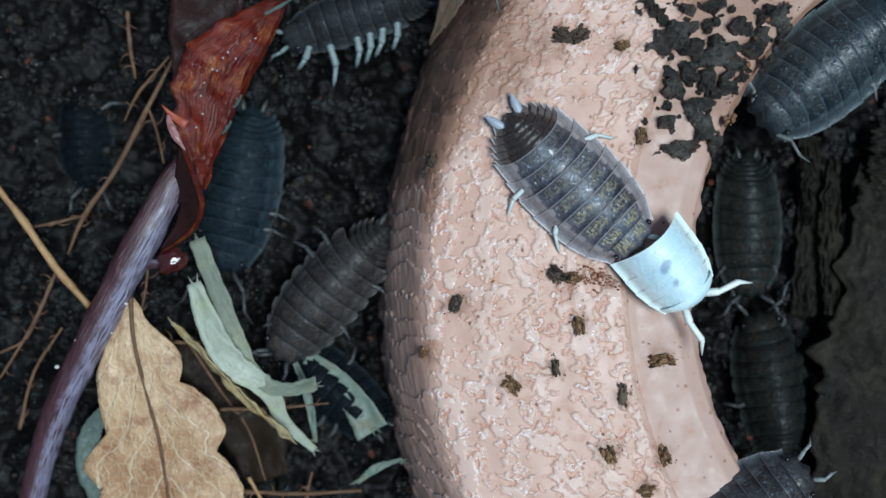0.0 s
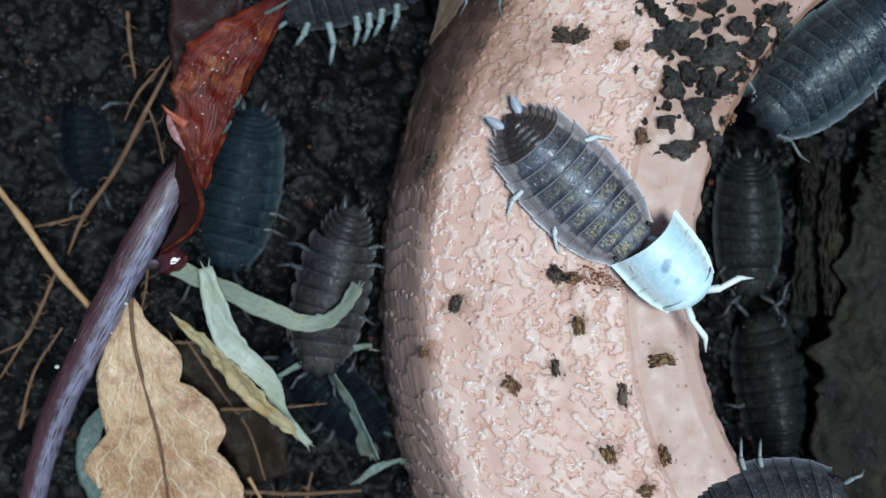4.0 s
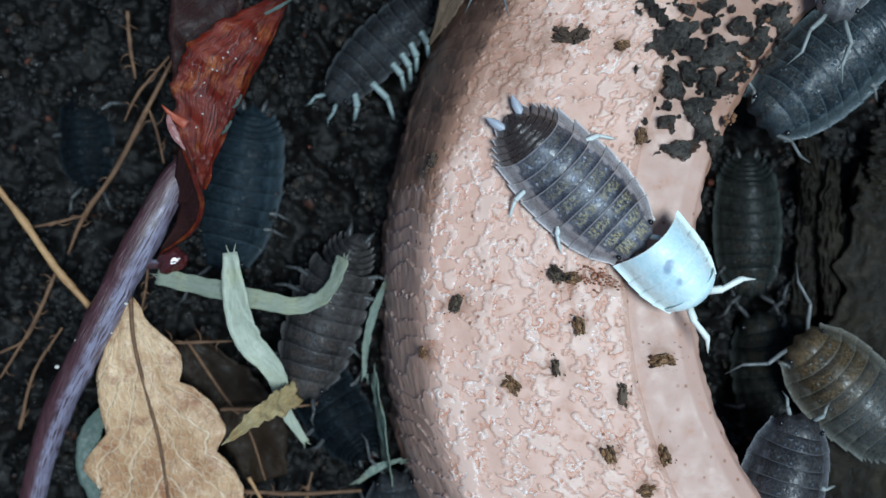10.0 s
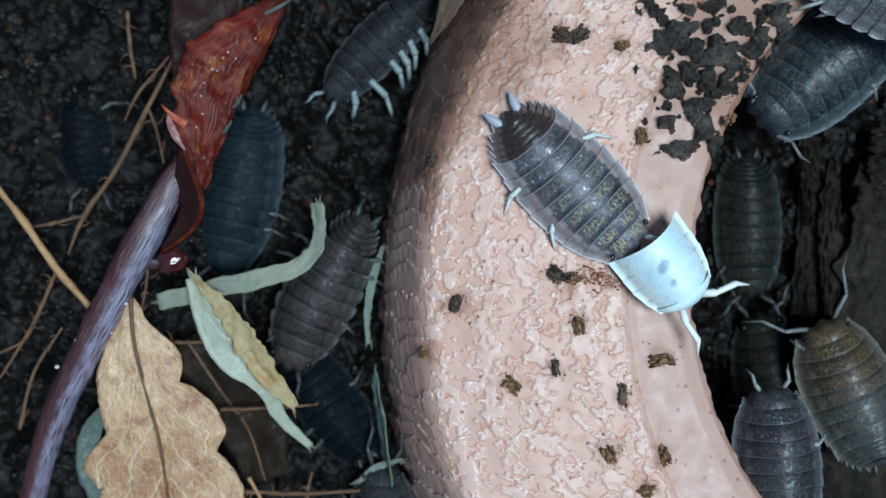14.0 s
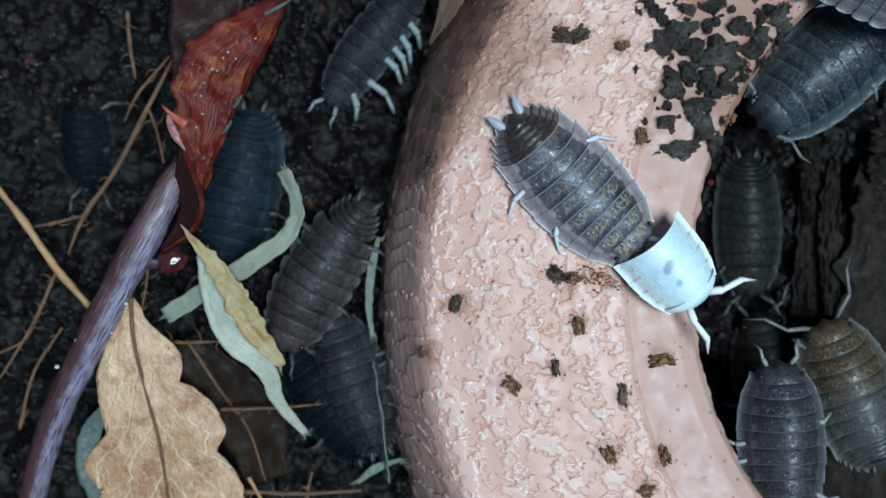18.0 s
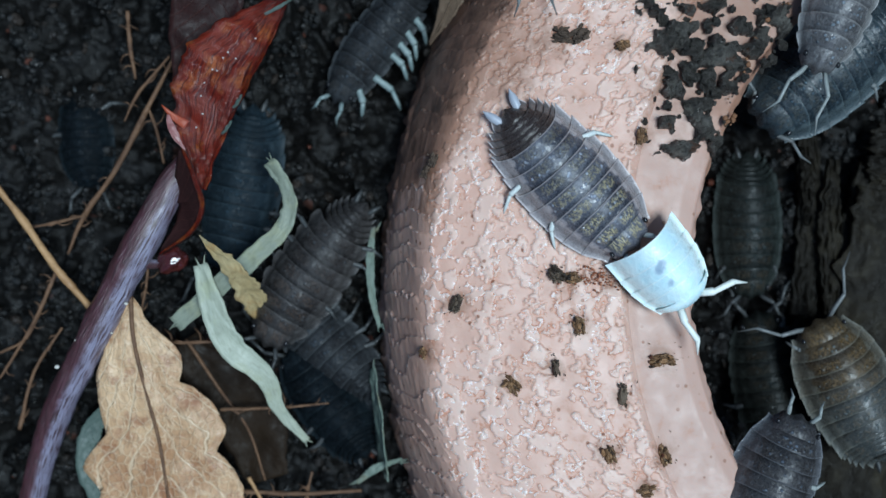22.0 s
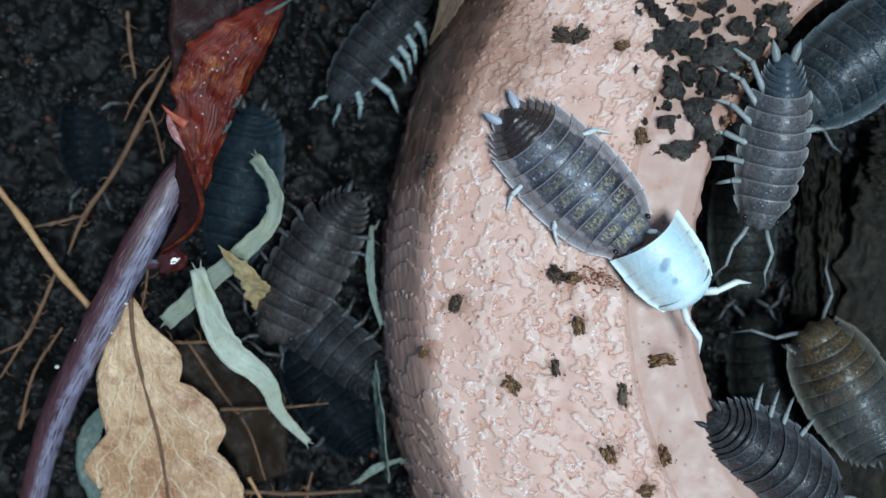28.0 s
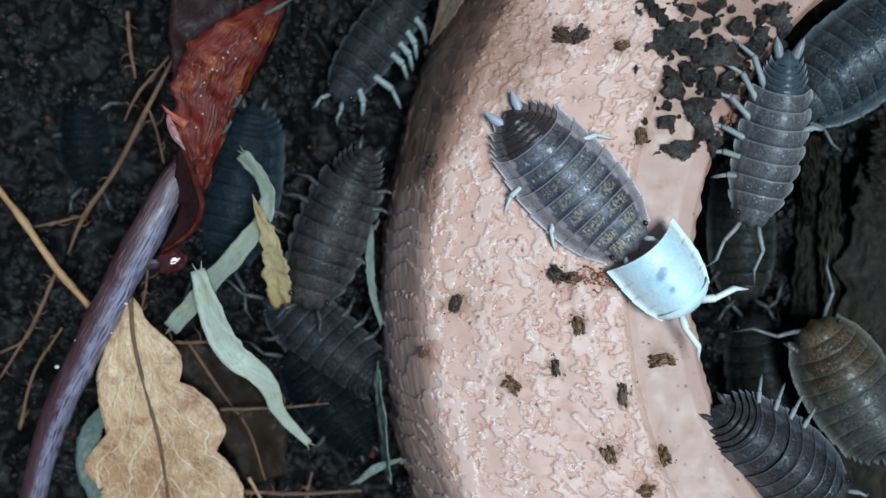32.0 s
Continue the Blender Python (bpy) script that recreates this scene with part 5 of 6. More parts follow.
rnd = random.Random(33)
for k, (x, y, z, sx, sy, rz) in enumerate(PELLETS):
    pellet = new("frass_pellet", chips("frass_pellet", sx, sy, 0.45, DARK_FRASS if k in (0, 1, 5, 6) else BROWN_CLOD if k in (11, 12, 16, 17) else FRASS, k, k in (5, 6)))
    pellet.matrix_basis = spot(x, y, z, rz)
    tagged(pellet, "crumbly brown frass pellet stuck on terracotta", "frass", "frass pellets")
for k in range(130):
    u, v = rnd.gauss(0, 1), rnd.gauss(0, 1)
    ob = new("rusty_grain", lump("rusty_grain", (rnd.uniform(0.03, 0.1),) * 3, RUST, 1, 0.3, 1.0, k))
    x, y, z = 11.33, -2.13, 10.85
    ob.matrix_basis = spot(x + 0.95 * u, y + 0.42 * v - 0.05 * u, z)
    tagged(ob, "rust-coloured grain spilled on terracotta", "grain", "rusty grains")
clods = [(17.07, 15.69, 10.4, 2.0, 1.25, 20), (15.35, 17.74, 10.6, 1.2, 0.7, -20), (20.7, 14.8, 10.2, 1.5, 1.3, 10), (17.33, 12.27, 10.2, 0.9, 1.3, 30), (19.25, 10.6, 10.1, 1.3, 1.0, 0),
         (16.7, 9.53, 10.2, 0.8, 0.75, 0), (19.7, 9.13, 10, 1.1, 1.0, 40), (17.82, 7.58, 9.9, 1.4, 0.9, -10), (21.36, 12.28, 10.1, 1.0, 0.9, 0), (23.5, 15.26, 10, 1.1, 1.4, -30),
         (24.77, 17.58, 10, 1.3, 0.9, 25), (22.18, 16.7, 10.2, 0.9, 0.7, 0), (20.23, 18.13, 10.4, 0.9, 0.7, 0), (21.78, 13.97, 10.1, 0.8, 0.6, 0), (18.89, 13.96, 10.2, 0.9, 0.6, 60), (20.59, 8.09, 9.8, 0.8, 0.8, 0), (25.68, 16.57, 9.8, 0.9, 0.8, 0), (18.1, 17.68, 10.5, 0.6, 0.5, 0)]


def shard_top(x, y):
    """The terracotta's height under a point of its top or ledge."""
    last = None
    for cx, cy, r, z in ((47.06, -2.67, 42.21, 10.9), (50.95, -2.05, 40.22, 10.7), (52.25, -1.72, 39.06, 10.5), (52.91, -1.73, 39.12, 9.95), (52.55, -1.74, 38.11, 9.85), (47.26, -2.22, 29.91, 9.62), (46.96, -2.42, 28.46, 9.3), (46.96, -2.42, 27.9, 8.6)):
        d = math.hypot(x - cx, y - cy) - r
        if last and d > 0:
            return last[1] + (z - last[1]) * (-last[0]) / (d - last[0] + 1e-6)
        last = (d, z)
    return None


def soil_patches():
    """Wet soil pressed on the rim: patches with ragged edges, each connected one a thing."""
    cell, nx, ny = 0.11, 118, 128
    field = {}
    for i in range(nx):
        for j in range(ny):
            x, y = 14.2 + i * cell, 6.0 + j * cell
            base = shard_top(x, y)
            if base is None:
                continue
            m = 0.0
            wx, wy = x + 0.5 * fbm(x * 0.9, y * 0.9, 2.0, 3), y + 0.5 * fbm(x * 0.9, y * 0.9, 6.0, 3)
            for cx, cy, _, sx, sy, rz in clods:
                c, t = math.cos(radians(rz)), math.sin(radians(rz))
                u, v = ((wx - cx) * c + (wy - cy) * t) / (sx * 0.98), ((wy - cy) * c - (wx - cx) * t) / (sy * 0.98)
                m = max(m, 1.25 - (u * u + v * v))
            m += 0.7 * fbm(x * 1.3, y * 1.3, 11.0, 4) - 0.24
            if m > 0:
                rise = min(1.0, m / 0.45) ** 0.6
                z = base + rise * (0.4 + 0.8 * min(1.0, m) + 0.6 * fbm(x * 1.6, y * 1.6, 14.0, 4)) + 0.2 * fbm(x * 5, y * 5, 17.0, 2)
                field[(i, j)] = (x, y, max(base + 0.02, z), base)
    left = set(field)
    while left:
        seed = min(left)
        left.discard(seed)
        group, todo = {seed}, [seed]
        while todo:
            i, j = todo.pop()
            for q in ((i + 1, j), (i - 1, j), (i, j + 1), (i, j - 1)):
                if q in left:
                    left.discard(q)
                    group.add(q)
                    todo.append(q)
        if len(group) < 14:
            continue
        keys = sorted(group)
        index = {q: n for n, q in enumerate(keys)}
        verts = []
        for q in keys:
            x, y, z, base = field[q]
            inner = all(w in group for w in ((q[0] + 1, q[1]), (q[0] - 1, q[1]), (q[0], q[1] + 1), (q[0], q[1] - 1)))
            verts.append((x + 0.03 * fbm(x * 7, y * 7, 1.0, 1), y + 0.03 * fbm(x * 7, y * 7, 5.0, 1), z if inner else base - 0.12))
        faces = []
        for i, j in keys:
            quad = ((i, j), (i + 1, j), (i + 1, j + 1), (i, j + 1))
            if all(q in index for q in quad):
                faces.append(tuple(index[q] for q in quad))
        ob = new("soil_clod", mesh_of("soil_clod", verts, faces, CLOD))
        tagged(ob, "wet dark soil clod clinging to the terracotta rim", "soil clod", "soil clods")


soil_patches()

rnd = random.Random(8)
for k in range(56):
    u, v = rnd.random(), rnd.random()
    x, y, z = Vector((15.37, 17.68, 10.5)).lerp(Vector((25.61, 18.22, 10)), u) + Vector((0.05, -9.5, -0.5)) * v * (1 - 0.6 * u)
    r = rnd.choice((0.1, 0.14, 0.2, 0.26, 0.35, 0.55))
    c = new("soil_clod", lump("soil_clod", (r * rnd.uniform(0.8, 1.6), r, r * 0.7), CLOD, 3, 0.7, 1.4, k * 2.1))
    c.matrix_basis = spot(x, y, z - 0.1, rnd.uniform(0, 180))
    tagged(c, "small dark soil crumb clinging to the terracotta rim", "soil clod", "soil clods")

rnd = random.Random(44)
edge = smooth_line([(26.09, 18.41, 10.1), (24.85, 17.03, 10), (23.11, 14.01, 9.9), (22.12, 11.06, 9.8), (21.78, 8.94, 9.8)], 60)
for k in range(60):
    p = edge[int(59 * rnd.random() ** 1.4)]
    r = rnd.choice((0.07, 0.1, 0.14, 0.2))
    c = new("soil_clod", lump("soil_clod", (r * rnd.uniform(0.8, 1.5), r, r * 0.8), RUSTY_SOIL if k % 3 else CLOD, 2, 0.5, 1.6, k * 3.3))
    c.matrix_basis = spot(p[0] - 0.35 + rnd.uniform(-0.4, 0.25), p[1] + rnd.uniform(-0.2, 0.2), p[2] - 0.5 * r, rnd.uniform(0, 180))
    tagged(c, "small rusty soil crumb on the inner terracotta rim", "soil clod", "soil clods")

# ---- wet bark in the hollow behind the rim ----
def bark_slab(label, layers):
    """A bark piece in ragged layers: line, left and right widths, material, ruggedness."""
    ob = thing("bark_piece", spot(0, 0, 0), label, "bark", "bark pieces")
    for k, (points, left, right, m, ragged) in enumerate(layers):
        part("bark_layer", ribbon("bark_layer", points, left, right, m, -0.05, (0,), 0.7, 90, 25, ragged * 0.6, 0.4, 0.0, 3.0 + 2.7 * k, 9.0), ob)


bark_slab("slab of wet olive-brown bark in ragged layers on soil", [
    ([(36.73, 7.15, 0.4), (35.98, -1.84, 0.5), (35.98, -9.88, 0.5), (35.35, -21.75, 0.3)], (1.6, 4.5, 5, 5), (1.8, 3.3, 4.0, 3.6), BARK, 0.25),
    ([(37.2, 4.6, 1.6), (36.2, 0.5, 1.8), (35.6, -6.0, 1.7), (35.2, -12.0, 1.6), (35.0, -21.5, 1.5)], (1.5, 4, 4, 4, 4), (2.6, 2.9, 2.5, 3.4, 2.9, 3.9, 4.4, 4.0, 4.6, 4.1), BARK_TOP, 0.5),
    ([(38.6, 10.2, 1.2), (38.2, 7.6, 1.4), (38.0, 5.2, 1.2)], (2, 3, 3), (2.2, 3.0, 2.6, 2.9, 2.4), BARK_TOP, 0.4),
    ([(32.6, 7.5, 0.9), (32.2, 1.0, 1.1), (32.4, -5.5, 1.0)], (0.5, 0.9, 0.5), (0.5, 1.0, 0.5), BARK, 0.6)])
bark_slab("black wet bark sliver lying on soil", [
    ([(30.72, 9.56, 0), (31.16, 1.95, 0.1), (30.28, -5.66, -0.1)], (0.8, 1.2, 1.0), (0.8, 1.4, 1.0), BARK, 0.3),
    ([(30.31, 8.56, 0.5), (30.61, 5.24, 0.6), (30.49, 1.94, 0.4)], (0.3, 0.5, 0.3), (0.4, 0.6, 0.3), BARK, 0.35)])


# ---- movement ----
def path(ob, rows, lift=0.0):
    """Keys a thing from rows of seconds, millimetres and heading, with pitch and roll where given. Headings turn the short way."""
    out, last = [], None
    for t, x, y, z, rz, *rest in rows:
        out.append((t, spot(x, y, z + lift, rz, rest[1] if len(rest) > 1 else 0, rest[0] if rest else 0)))
    if out[0][0] > 0:
        out.insert(0, (0.0, out[0][1]))
    if out[-1][0] < 32:
        out.append((32.0, out[-1][1]))
    walk(ob, out)


def step(ob, spans, swing=14.0, rate=0.5, tucked=0.0):
    """Legs and feelers swing while the woodlouse walks or feeds; until the time tucked, the legs lie under the body."""
    legs = [c for c in ob.children if c.name.startswith("leg") or c.name.startswith("feeler")]
    for k, leg in enumerate(legs):
        rest = leg.matrix_basis.copy()
        rows = [(0.0, rest)]
        if tucked and leg.name.startswith("leg"):
            turn = math.degrees(rest.to_euler().z)
            fold = rest @ pose(0, 0, 0, 0, 0, math.copysign(172, turn) - turn)
            rows = [(0.0, fold), (tucked - 1.5, fold), (tucked - 0.1, rest)]
        for a, b in spans:
            n = max(2, int((b - a) / rate))
            for i in range(n + 1):
                t = a + (b - a) * i / n
                amp = 0 if i in (0, n) else swing * math.sin(i * 2.2 + k * 2.1)
                if t > rows[-1][0] + 0.05:
                    rows.append((t, rest @ pose(0, 0, 0, 0, 0, amp)))
        if rows[-1][0] < 31.95:
            rows.append((32.0, rest))
        walk(leg, rows)


def motions():
    path(main_louse, [
        (0, 9.08, 5.15, 10.8, -45.24), (1.5, 9.08, 5.15, 10.8, -45.24), (2.5, 9.29, 4.98, 10.8, -44.77), (3.5, 9.08, 5, 10.8, -45.82), (5.5, 9.04, 5.27, 10.8, -44.76), (9, 9.02, 5.27, 10.8, -44.88), (10.5, 9.25, 5.02, 10.8, -44.77),
        (12, 9.04, 5.13, 10.8, -45.59), (14, 8.89, 5.23, 10.8, -46.08), (17, 8.87, 5.25, 10.8, -46.07), (18.3, 9.21, 5, 10.8, -45.57), (20, 8.98, 5.29, 10.8, -46.18), (22.5, 8.83, 5.38, 10.8, -46.32), (24.5, 8.62, 5.15, 10.8, -50.19),
        (25.5, 8.72, 5.25, 10.8, -48.55), (27.5, 8.98, 5.5, 10.8, -44.76), (29, 8.98, 5.48, 10.8, -44.88), (30.5, 8.87, 5.23, 10.8, -47.33), (32, 8.93, 5.23, 10.8, -46.97)])
    path(shed_skin, [
        (0, 16.76, -1.75, 11, -51.28), (3.5, 16.82, -1.63, 11, -49.09), (8, 16.76, -1.69, 11, -50.61), (10.5, 17.01, -1.69, 11, -49.12), (12, 16.9, -1.59, 11, -49.16), (13.5, 16.59, -1.75, 11, -52.71), (16.5, 16.76, -1.73, 11, -50.51), (18.3, 16.99, -1.75, 11, -49.16),
        (20, 16.8, -1.65, 11, -50.15), (21, 16.49, -1.79, 11, -51.45), (22.5, 16.34, -1.75, 11, -50.74), (24.5, 15.78, -1.98, 11, -51.34), (25.5, 15.88, -1.88, 11, -51.4), (27.5, 16.72, -1.61, 11, -52.5), (29, 16.59, -1.69, 11, -52.92), (30.5, 16.4, -2.3, 11, -51.45), (32, 16.49, -2.25, 11, -51.01)])
    path(lice["top"], [
        (0, -6.72, 19.5, 0.4, -163.68), (1, -6.82, 19.72, 0.4, -163.87), (2, -6.82, 20.64, 0.4, -165.4), (3.5, -6.72, 21.28, 0.4, -166.82), (5.5, -6.65, 20.64, 0.4, -166.87), (6, -6.41, 20.07, 0.4, -165.92), (6.5, -5.44, 18.08, 0.4, -150.21), (7, -5.02, 17.78, 0.4, -148.87), (7.5, -4.97, 17.8, 0.4, -141.4),
        (8, -4.83, 17.87, 0.4, -141), (9, -4.5, 17.68, 0.4, -136.79), (11, -5.07, 17.07, 0.4, -135.14), (13, -4.73, 17.47, 0.4, -136.7), (17, -5.66, 17.49, 0.4, -128.32), (21, -5.09, 17.97, 0.4, -126.91), (25, -5.11, 17.61, 0.4, -129.7), (32, -5.09, 17.97, 0.4, -127.07)])
    path(lice["feeding"], [
        (0, -8.94, -2.87, 1.6, -131.31), (1.2, -8.94, -2.87, 1.6, -131.31), (2, -8.71, -3.22, 1.6, -113.86), (3, -9.01, -2.99, 1.6, -102.93), (5.5, -8.97, -2.76, 1.6, -102.09), (6, -8.9, -2.87, 1.6, -101.71), (7, -9.34, -4.27, 1.6, -106.61), (8, -9.76, -5.67, 1.6, -110.45), (9, -10.51, -5.91, 1.6, -107.81),
        (10, -9.41, -4.86, 1.6, -109.9), (11, -9.34, -3.57, 1.6, -112.77), (12, -9.39, -2.83, 1.6, -113.93), (13, -9.46, -2.83, 1.6, -113.43), (14, -9.6, -2.87, 1.6, -118.13), (16.5, -9.13, -2.99, 1.6, -112.98), (17, -8.92, -2.71, 1.6, -111.31), (18, -9.81, -1.54, 1.6, -120.83),
        (19, -9.64, -1.35, 1.6, -122.86), (20, -10.39, -1.31, 1.6, -125.93), (22, -10.46, -1.38, 1.6, -126.08), (24, -10.93, -1.28, 1.6, -125.68), (25.5, -10.98, -1.21, 1.6, -123.59), (28, -10.65, -0.84, 1.6, -121.15), (29, -10.51, -0.37, 1.6, -119.88), (30, -9.41, 0.16, 1.6, -112.29), (31, -9.06, 1.45, 1.6, -111.16), (32, -8.76, 2.31, 1.6, -111.83)])
    path(lice["under"], [(0, -8.81, -11.92, -0.6, 140.19), (6, -9.05, -12.88, -0.6, 132.51), (9, -9.17, -13.35, -0.6, 124.16), (32, -9.35, -13.2, -1.2, 127.57)])
    path(lice["comer"], [
        (0, -3.28, -35.61, 0, 96.12), (8, -3.28, -31.34, 0, 96.12), (9, -3.52, -25.63, 0, 96.12), (11, -3.4, -25.15, 0, 97.13), (12, -3.28, -28.48, 0, 96.12), (13.5, -3.28, -28.48, 0, 96.12), (14, -4.9, -24.7, 0, 93.07), (14.5, -6.0, -21.6, 0, 95.01),
        (16.5, -6.18, -15.76, 0, 95.61), (17, -7.01, -13.62, 0, 102.46), (18, -7.25, -11.6, 0, 109.68), (19, -8.53, -9.72, -0.2, 117.55), (20, -9.41, -8.81, -0.6, 128.85), (21, -9.55, -8.47, -0.8, 132.27), (28, -9.5, -8.04, -0.8, 139.37), (32, -9.5, -8.04, -0.8, 139.37)])
    path(lice["low"], [
        (0, 21.85, -20.52, 8, 34.22), (1, 22.72, -19.98, 8, 24.7), (2, 23.36, -19.55, 8, 10.2), (3.5, 23.67, -19.50, 8, 6.12), (5.5, 23.64, -19.43, 8, 9.2), (7, 23.59, -19.43, 8, 18.43), (8, 23.73, -19.55, 8, 37.36), (9, 24.47, -19.52, 8, 57.99), (10, 25.98, -19.54, 6.2, 74.47), (11, 26.07, -18.21, 6.2, 84.38), (12, 26.09, -17.73, 6.2, 90.56), (13, 25.98, -17.59, 6.2, 95.21),
        (16.5, 26.26, -16.84, 6.2, 92.8), (18.5, 26.31, -15.51, 6.2, 92.42), (20, 26.18, -16.15, 6.2, 93.53), (21, 25.97, -17.33, 6.2, 89.06), (22, 24.28, -19.00, 8, 66.04), (23, 24.28, -18.94, 8, 40.02), (24, 24.43, -18.85, 8, 37.43), (25, 24.71, -18.48, 8, 26), (25.5, 24.79, -18.22, 8, 5.82),
        (26.5, 24.90, -18.0, 6.8, -22.2, 5), (27.5, 24.50, -16.4, 7.6, -37.31, 10), (28, 24.60, -15.9, 7.6, -36.01, 10), (29, 24.65, -15.75, 7.6, -36.75, 10), (30, 24.80, -15.55, 7.6, -35.34, 10), (32, 24.95, -15.4, 7.6, -36.34, 10)])
    path(lice["olive"], [
        (0, 48.31, -29.14, 3, 146.89), (5.5, 44.86, -24.32, 3, 149.74), (7, 39.12, -17.65, 3, 156.25), (7.5, 35.44, -13.28, 3, 150.75), (8, 33.6, -11.33, 3, 146.58), (9, 33.32, -11.74, 3, 141.13), (10, 33.14, -11.97, 3, 135.41), (11, 33.14, -12.07, 3, 131.89), (12, 33.14, -12.25, 3, 128.96),
        (13, 32.91, -12.25, 3, 121.12), (14, 33.09, -12.07, 3, 115.01), (17, 33.14, -12.13, 3, 113.48), (19, 33.09, -12.02, 3, 114.19), (21, 33.07, -11.86, 3, 117.22), (25, 32.91, -11.84, 3, 118.79), (28, 32.86, -11.9, 3, 121.29), (32, 33.07, -11.68, 3, 122.08)])
    path(lice["climber"], [
        (0, 30.91, 33.64, 10.5, -104.04), (8, 30.91, 32.8, 10.5, -104.04), (9, 30.39, 25.77, 10.5, -108.43), (10, 30.39, 23.77, 10.5, -101.14), (11, 29.65, 22.09, 10.5, -64.23), (12, 30.91, 19.99, 10.5, -41.19), (13, 31.75, 18.1, 10.5, -23.43), (14, 31.8, 18.42, 10.5, -22.49), (19, 31.75, 19.26, 10.5, -20.97), (20, 31.65, 18.73, 10.5, -23.09),
        (21, 32.17, 17.68, 10.5, -37.57), (21.5, 30.49, 19.78, 10.5, -72.65), (22, 29.8, 19.96, 10.4, -106.39, 4), (23, 27.38, 19.79, 10.4, -102.6, 6), (23.5, 25.76, 17.96, 10.2, -109.54, 8), (24, 23.88, 16.53, 10, -114.61, 10), (25, 24.04, 12.42, 9.6, -101.07, 12), (25.5, 24, 11.34, 9.3, -98.62, 14),
        (27.5, 24.9, 8.6, 8.6, -95.07, 16), (28, 25.03, 8.64, 8.6, -94.76, 16), (30, 24.9, 8.82, 8.6, -97.98, 16), (32, 24.88, 8.86, 8.6, -98.53, 15)])
    path(lice["above"], [(0, 3.43, 27.46, 10.9, -95.19), (5, 3.7, 26.7, 10.9, -94.7), (9, 3.97, 26.89, 10.9, -94.13), (13, 3.84, 28.04, 10.9, -95.33), (18, 4.85, 28.46, 10.9, -90), (23, 6.39, 26.79, 10.9, -87.33), (27, 6.27, 28.46, 10.9, -88.47), (32, 6.1, 28.67, 10.9, -90)])
    path(lice["slate"], [(0, 31.28, 15.2, 3.5, -140.26), (25.5, 31.35, 15.13, 3.5, -140.03), (27.5, 34.05, 15.81, 3.5, -141.64), (32, 34.09, 16, 3.5, -142.1)])
    path(lice["deep_a"], [(0, 25.67, 2.45, -1, -89.15), (25, 25.67, 2.45, -1, -89.15), (27.5, 25.29, 2.16, -1, -89.14), (32, 25.14, 2.04, -1, -88.71)])
    path(lice["deep_b"], [(0, 27.95, -12.12, -1.6, 100.46), (14, 27.97, -12.24, -1.6, 100.23), (32, 27.39, -12.2, -1.6, 99.78)])
    path(lice["still"], [(0, -16.96, 5.59, -1.2, -100.62), (16, -16.96, 5.59, -1.2, -100.62), (32, -16.91, 5.76, -1.2, -100.37)])
    path(lice["far"], [(0, -30.52, 9.67, -2.2, -85.36), (32, -30.52, 9.67, -2.2, -85.36)])
    path(strips["band"], [
        (0, -15.6, -5.6, 4.2, -57), (1.3, -15.6, -5.6, 4.2, -57), (2, -14.44, -3.82, 5, -23.46), (3, -14.28, -3.1, 5, -14.56), (6, -13.94, -3.01, 5, -10.52), (7, -14.24, -3.46, 5, -14.8), (8, -14.42, -3.41, 5, -13.3), (9, -14.71, -3.41, 5, -11.53), (10, -15.13, -2.38, 5, -1.96),
        (11, -15.27, -1.91, 5, 9.52), (12, -15.54, -1.41, 5, 19.11), (13, -15.58, -1.23, 5, 21.05), (14.5, -15.76, -1.08, 5, 25.56), (17, -15.92, -0.81, 5, 28.25), (18, -16.5, -0.18, 5, 42.87), (19, -16.39, -0.18, 5, 44.04), (21, -16.48, -0.11, 5, 49.69), (23, -16.8, 0.04, 5, 52.93),
        (25, -17.65, 0.27, 5, 55.62), (28, -17.51, 0.2, 5, 53.24), (30, -17.72, 0.09, 5, 57.18), (32, -17.78, 0.2, 5, 59.4)])
    path(strips["blade"], [
        (0, -15.25, -9.66, 4.6, -57.05), (1.3, -15.25, -9.66, 4.6, -57.05), (2, -15.25, -9.25, 4.6, -58.6), (6, -14.8, -8.75, 4.6, -63.02), (7, -15.41, -9.32, 4.6, -60.15), (8, -15.18, -10.4, 4.6, -58.63), (9, -15.14, -10.35, 4.6, -59.09), (10, -14.21, -8.08, 4.6, -70.86), (11, -15, -8.71, 4.6, -63.3),
        (12, -15.48, -9.27, 4.6, -58.01), (17, -15.48, -9.27, 4.6, -58.01), (18, -15.25, -7.81, 4.6, -63.19), (20, -15.25, -8.19, 4.6, -62.75), (25, -15.41, -8.69, 4.6, -60.38), (32, -15.34, -8.87, 4.6, -60.18)])
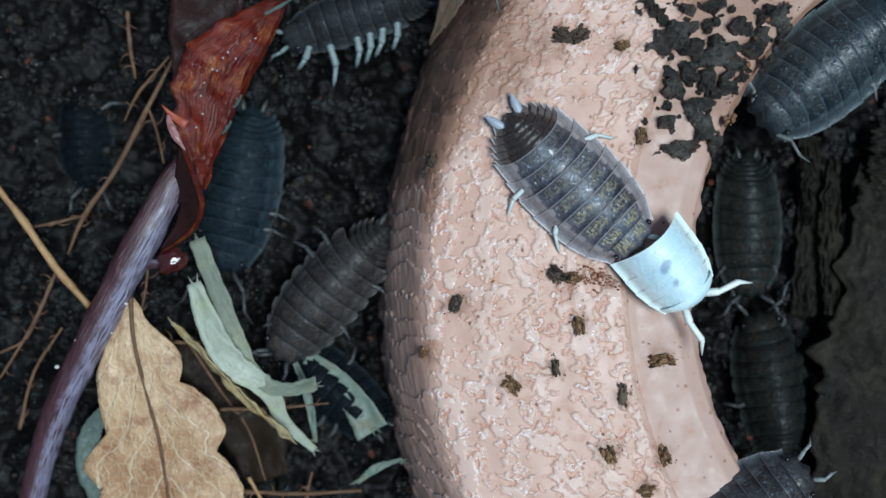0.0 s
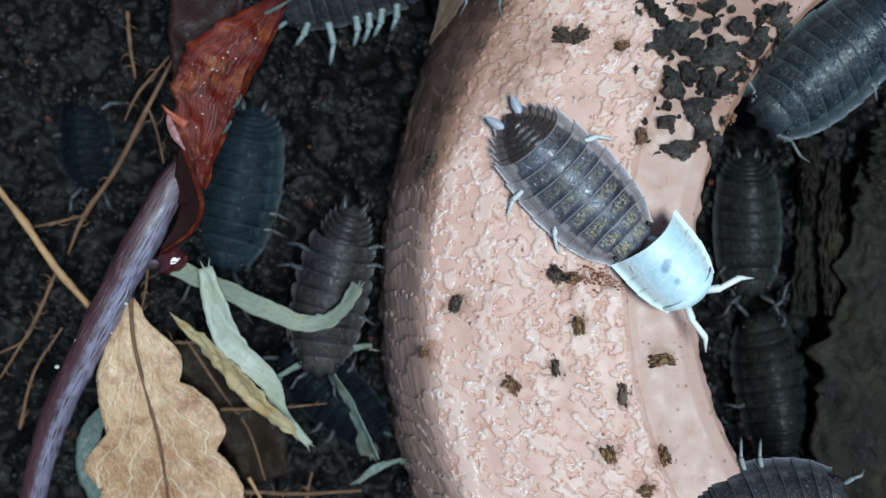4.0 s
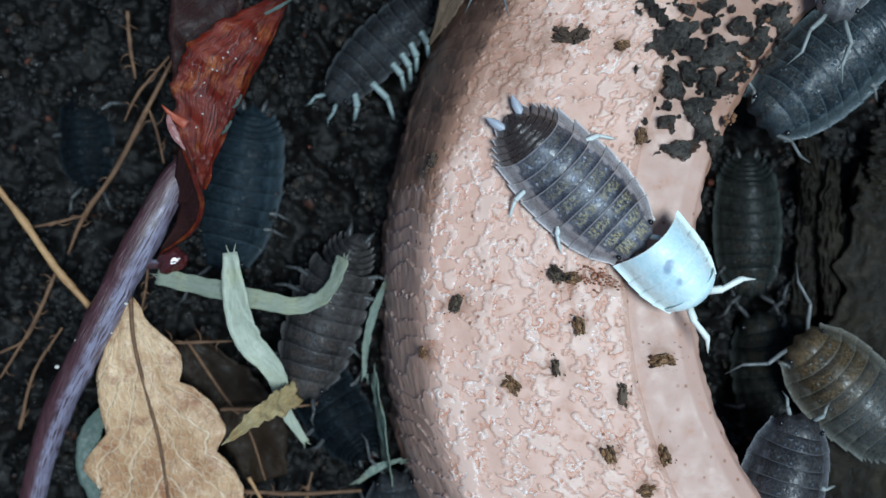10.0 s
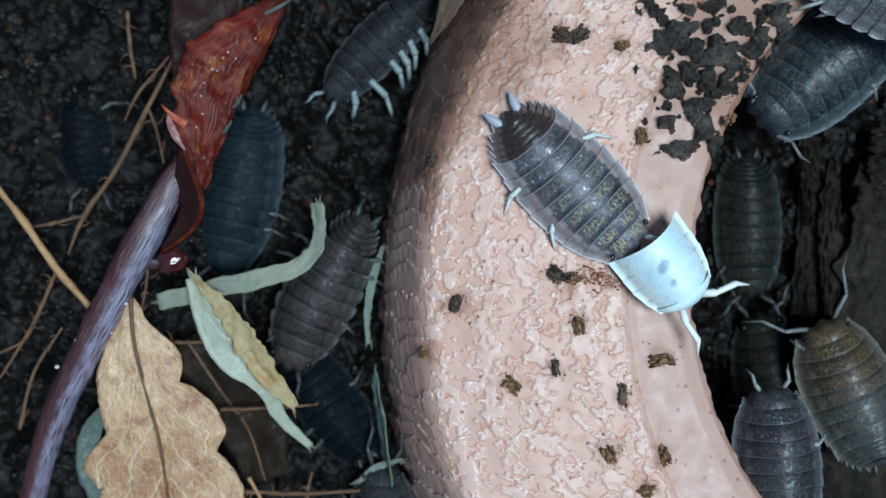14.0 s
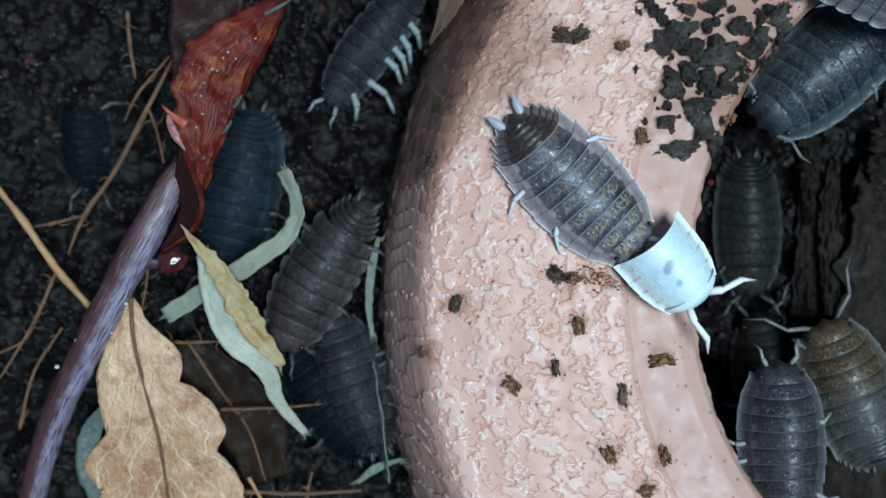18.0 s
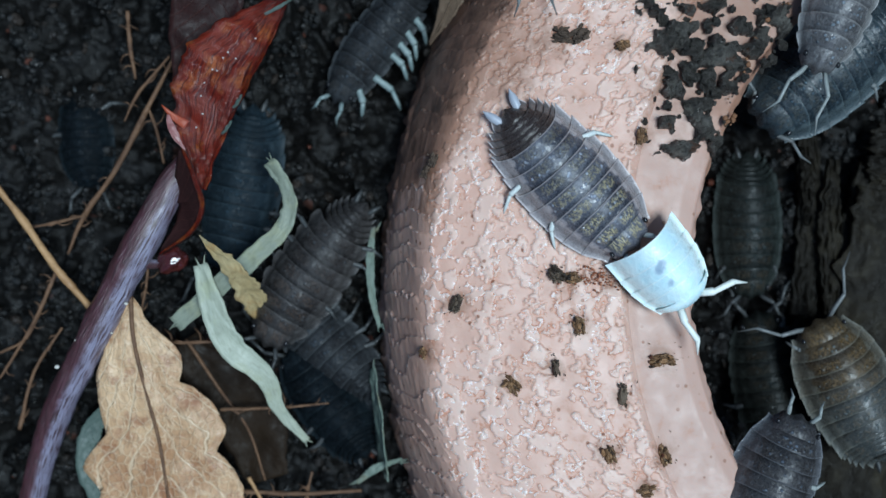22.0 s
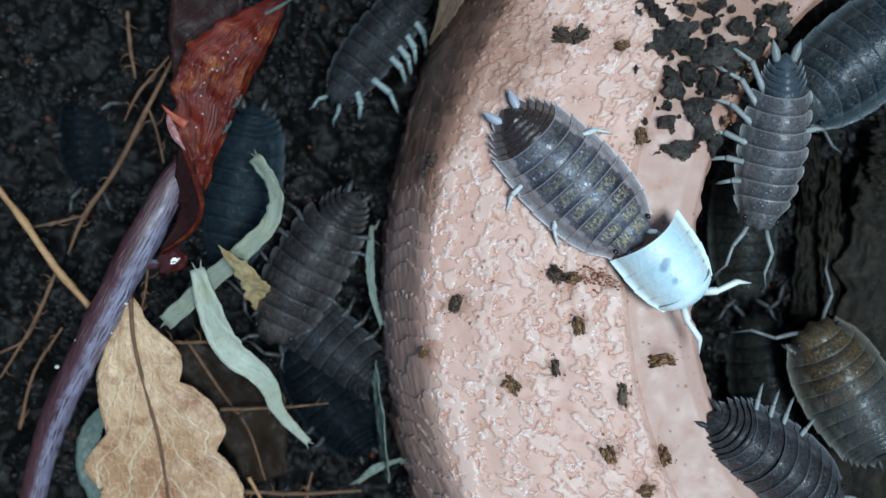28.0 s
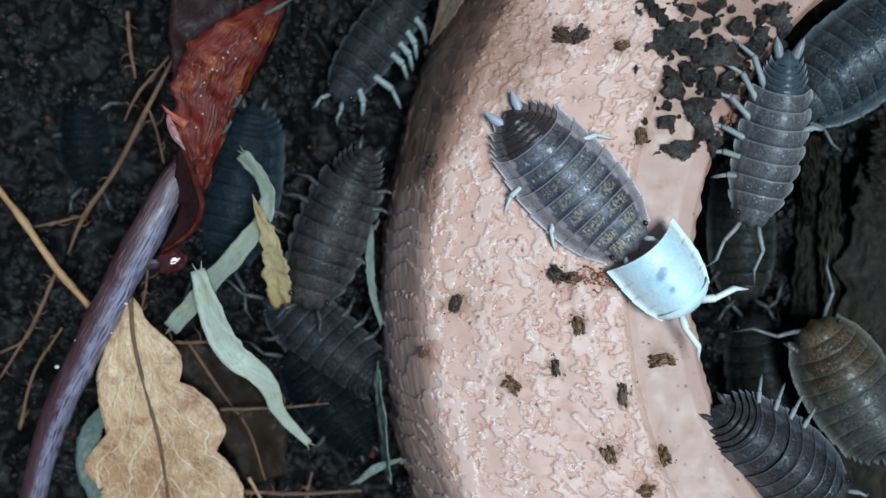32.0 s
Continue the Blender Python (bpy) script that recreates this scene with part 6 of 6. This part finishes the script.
    path(strips["tan"], [
        (0, -16.79, -10.42, 4.8, -43.99, 0, 58), (1.3, -16.79, -10.42, 4.8, -43.99, 0, 58), (3, -16.57, -9.97, 4.9, -43.5, 0, 32), (6, -16.52, -9.97, 5, -43.77, 0, 25), (7, -16.32, -9.52, 5, -50.27, 0, 25), (8, -17.16, -10.79, 5.4, -34.62, 0, 25), (9, -17.06, -10.59, 5.6, -32.72, 0, 15), (9.5, -14.69, -11.67, 5.5, 2.2, 40, 30), (10, -13.27, -12.38, 6, 33.69, 62, 20), (10.5, -14.53, -9.23, 6.4, -37.57, 35, 10),
        (11, -14.94, -6.72, 6.6, -58.09), (13, -15.6, -7.14, 6.6, -51.86), (17, -15.49, -6.79, 6.6, -53.21), (18, -16.3, -3.93, 6.4, -56.98, 15), (19, -16.6, -2.86, 5.4, -53.84, 45), (20, -15.86, -2.96, 5.2, -59.81, 50), (25, -15.77, -3.02, 5.2, -60.72, 50), (28, -15.16, -3.02, 4.6, -65.77, 60), (29, -14.88, -3.01, 4.4, -70.56, 58), (30, -14.01, -2.18, 4.2, -78.15, 45), (32, -13.63, -1.41, 4, -80.73, 38)])
    path(strips["shred"], [(0, -11.6, -12.0, 1.8, -72), (1.3, -11.6, -12.0, 1.8, -72), (2, -10.9, -10.6, 1.8, -20), (3, -10.09, -9.32, 1.8, 26.71), (5.5, -9.69, -9.11, 1.8, 7.62), (6, -9.62, -9.09, 1.8, 7.81), (7, -5.51, -7.01, 2.4, 77.63), (9, -5.62, -6.99, 2.4, 77.66), (13, -5.58, -3.77, 2.4, 82.06), (17, -5.65, -3.66, 2.4, 82.87), (19, -5.55, -2.55, 2.4, 92.73), (32, -5.51, -2.15, 2.4, 96.91)])
    path(strips["scrap"], [(0, -8.5, -11.7, 1.6, -44), (1.3, -8.5, -11.7, 1.6, -44), (3, -7.9, -12.9, 1.6, -60, 0, 35), (6, -7.3, -13.6, 1.6, -66.43, 0, 55), (7, -4.97, -14.78, 1.6, -79.51, 0, 65), (14, -4.9, -14.78, 1.6, -80.74, 0, 65), (20, -5.16, -14.39, 1.6, -81.8, 0, 65), (32, -4.86, -14.55, 1.6, -82.71, 0, 65)])
    step(lice["top"], [(0.2, 3.4), (5.4, 9.0)], 20)
    step(lice["feeding"], [(1.0, 3.0), (6.0, 14.0), (16.5, 20.0), (27.5, 32.0)], 9)
    step(lice["comer"], [(7.8, 11.0), (13.4, 21.0)], 18, 0.3)
    step(lice["low"], [(8.0, 13.0), (18.0, 29.0)], 10)
    step(lice["olive"], [(5.5, 14.0), (20.0, 26.0)], 9)
    step(lice["climber"], [(23.5, 28.0)], 16, 0.4, 23.4)


motions()
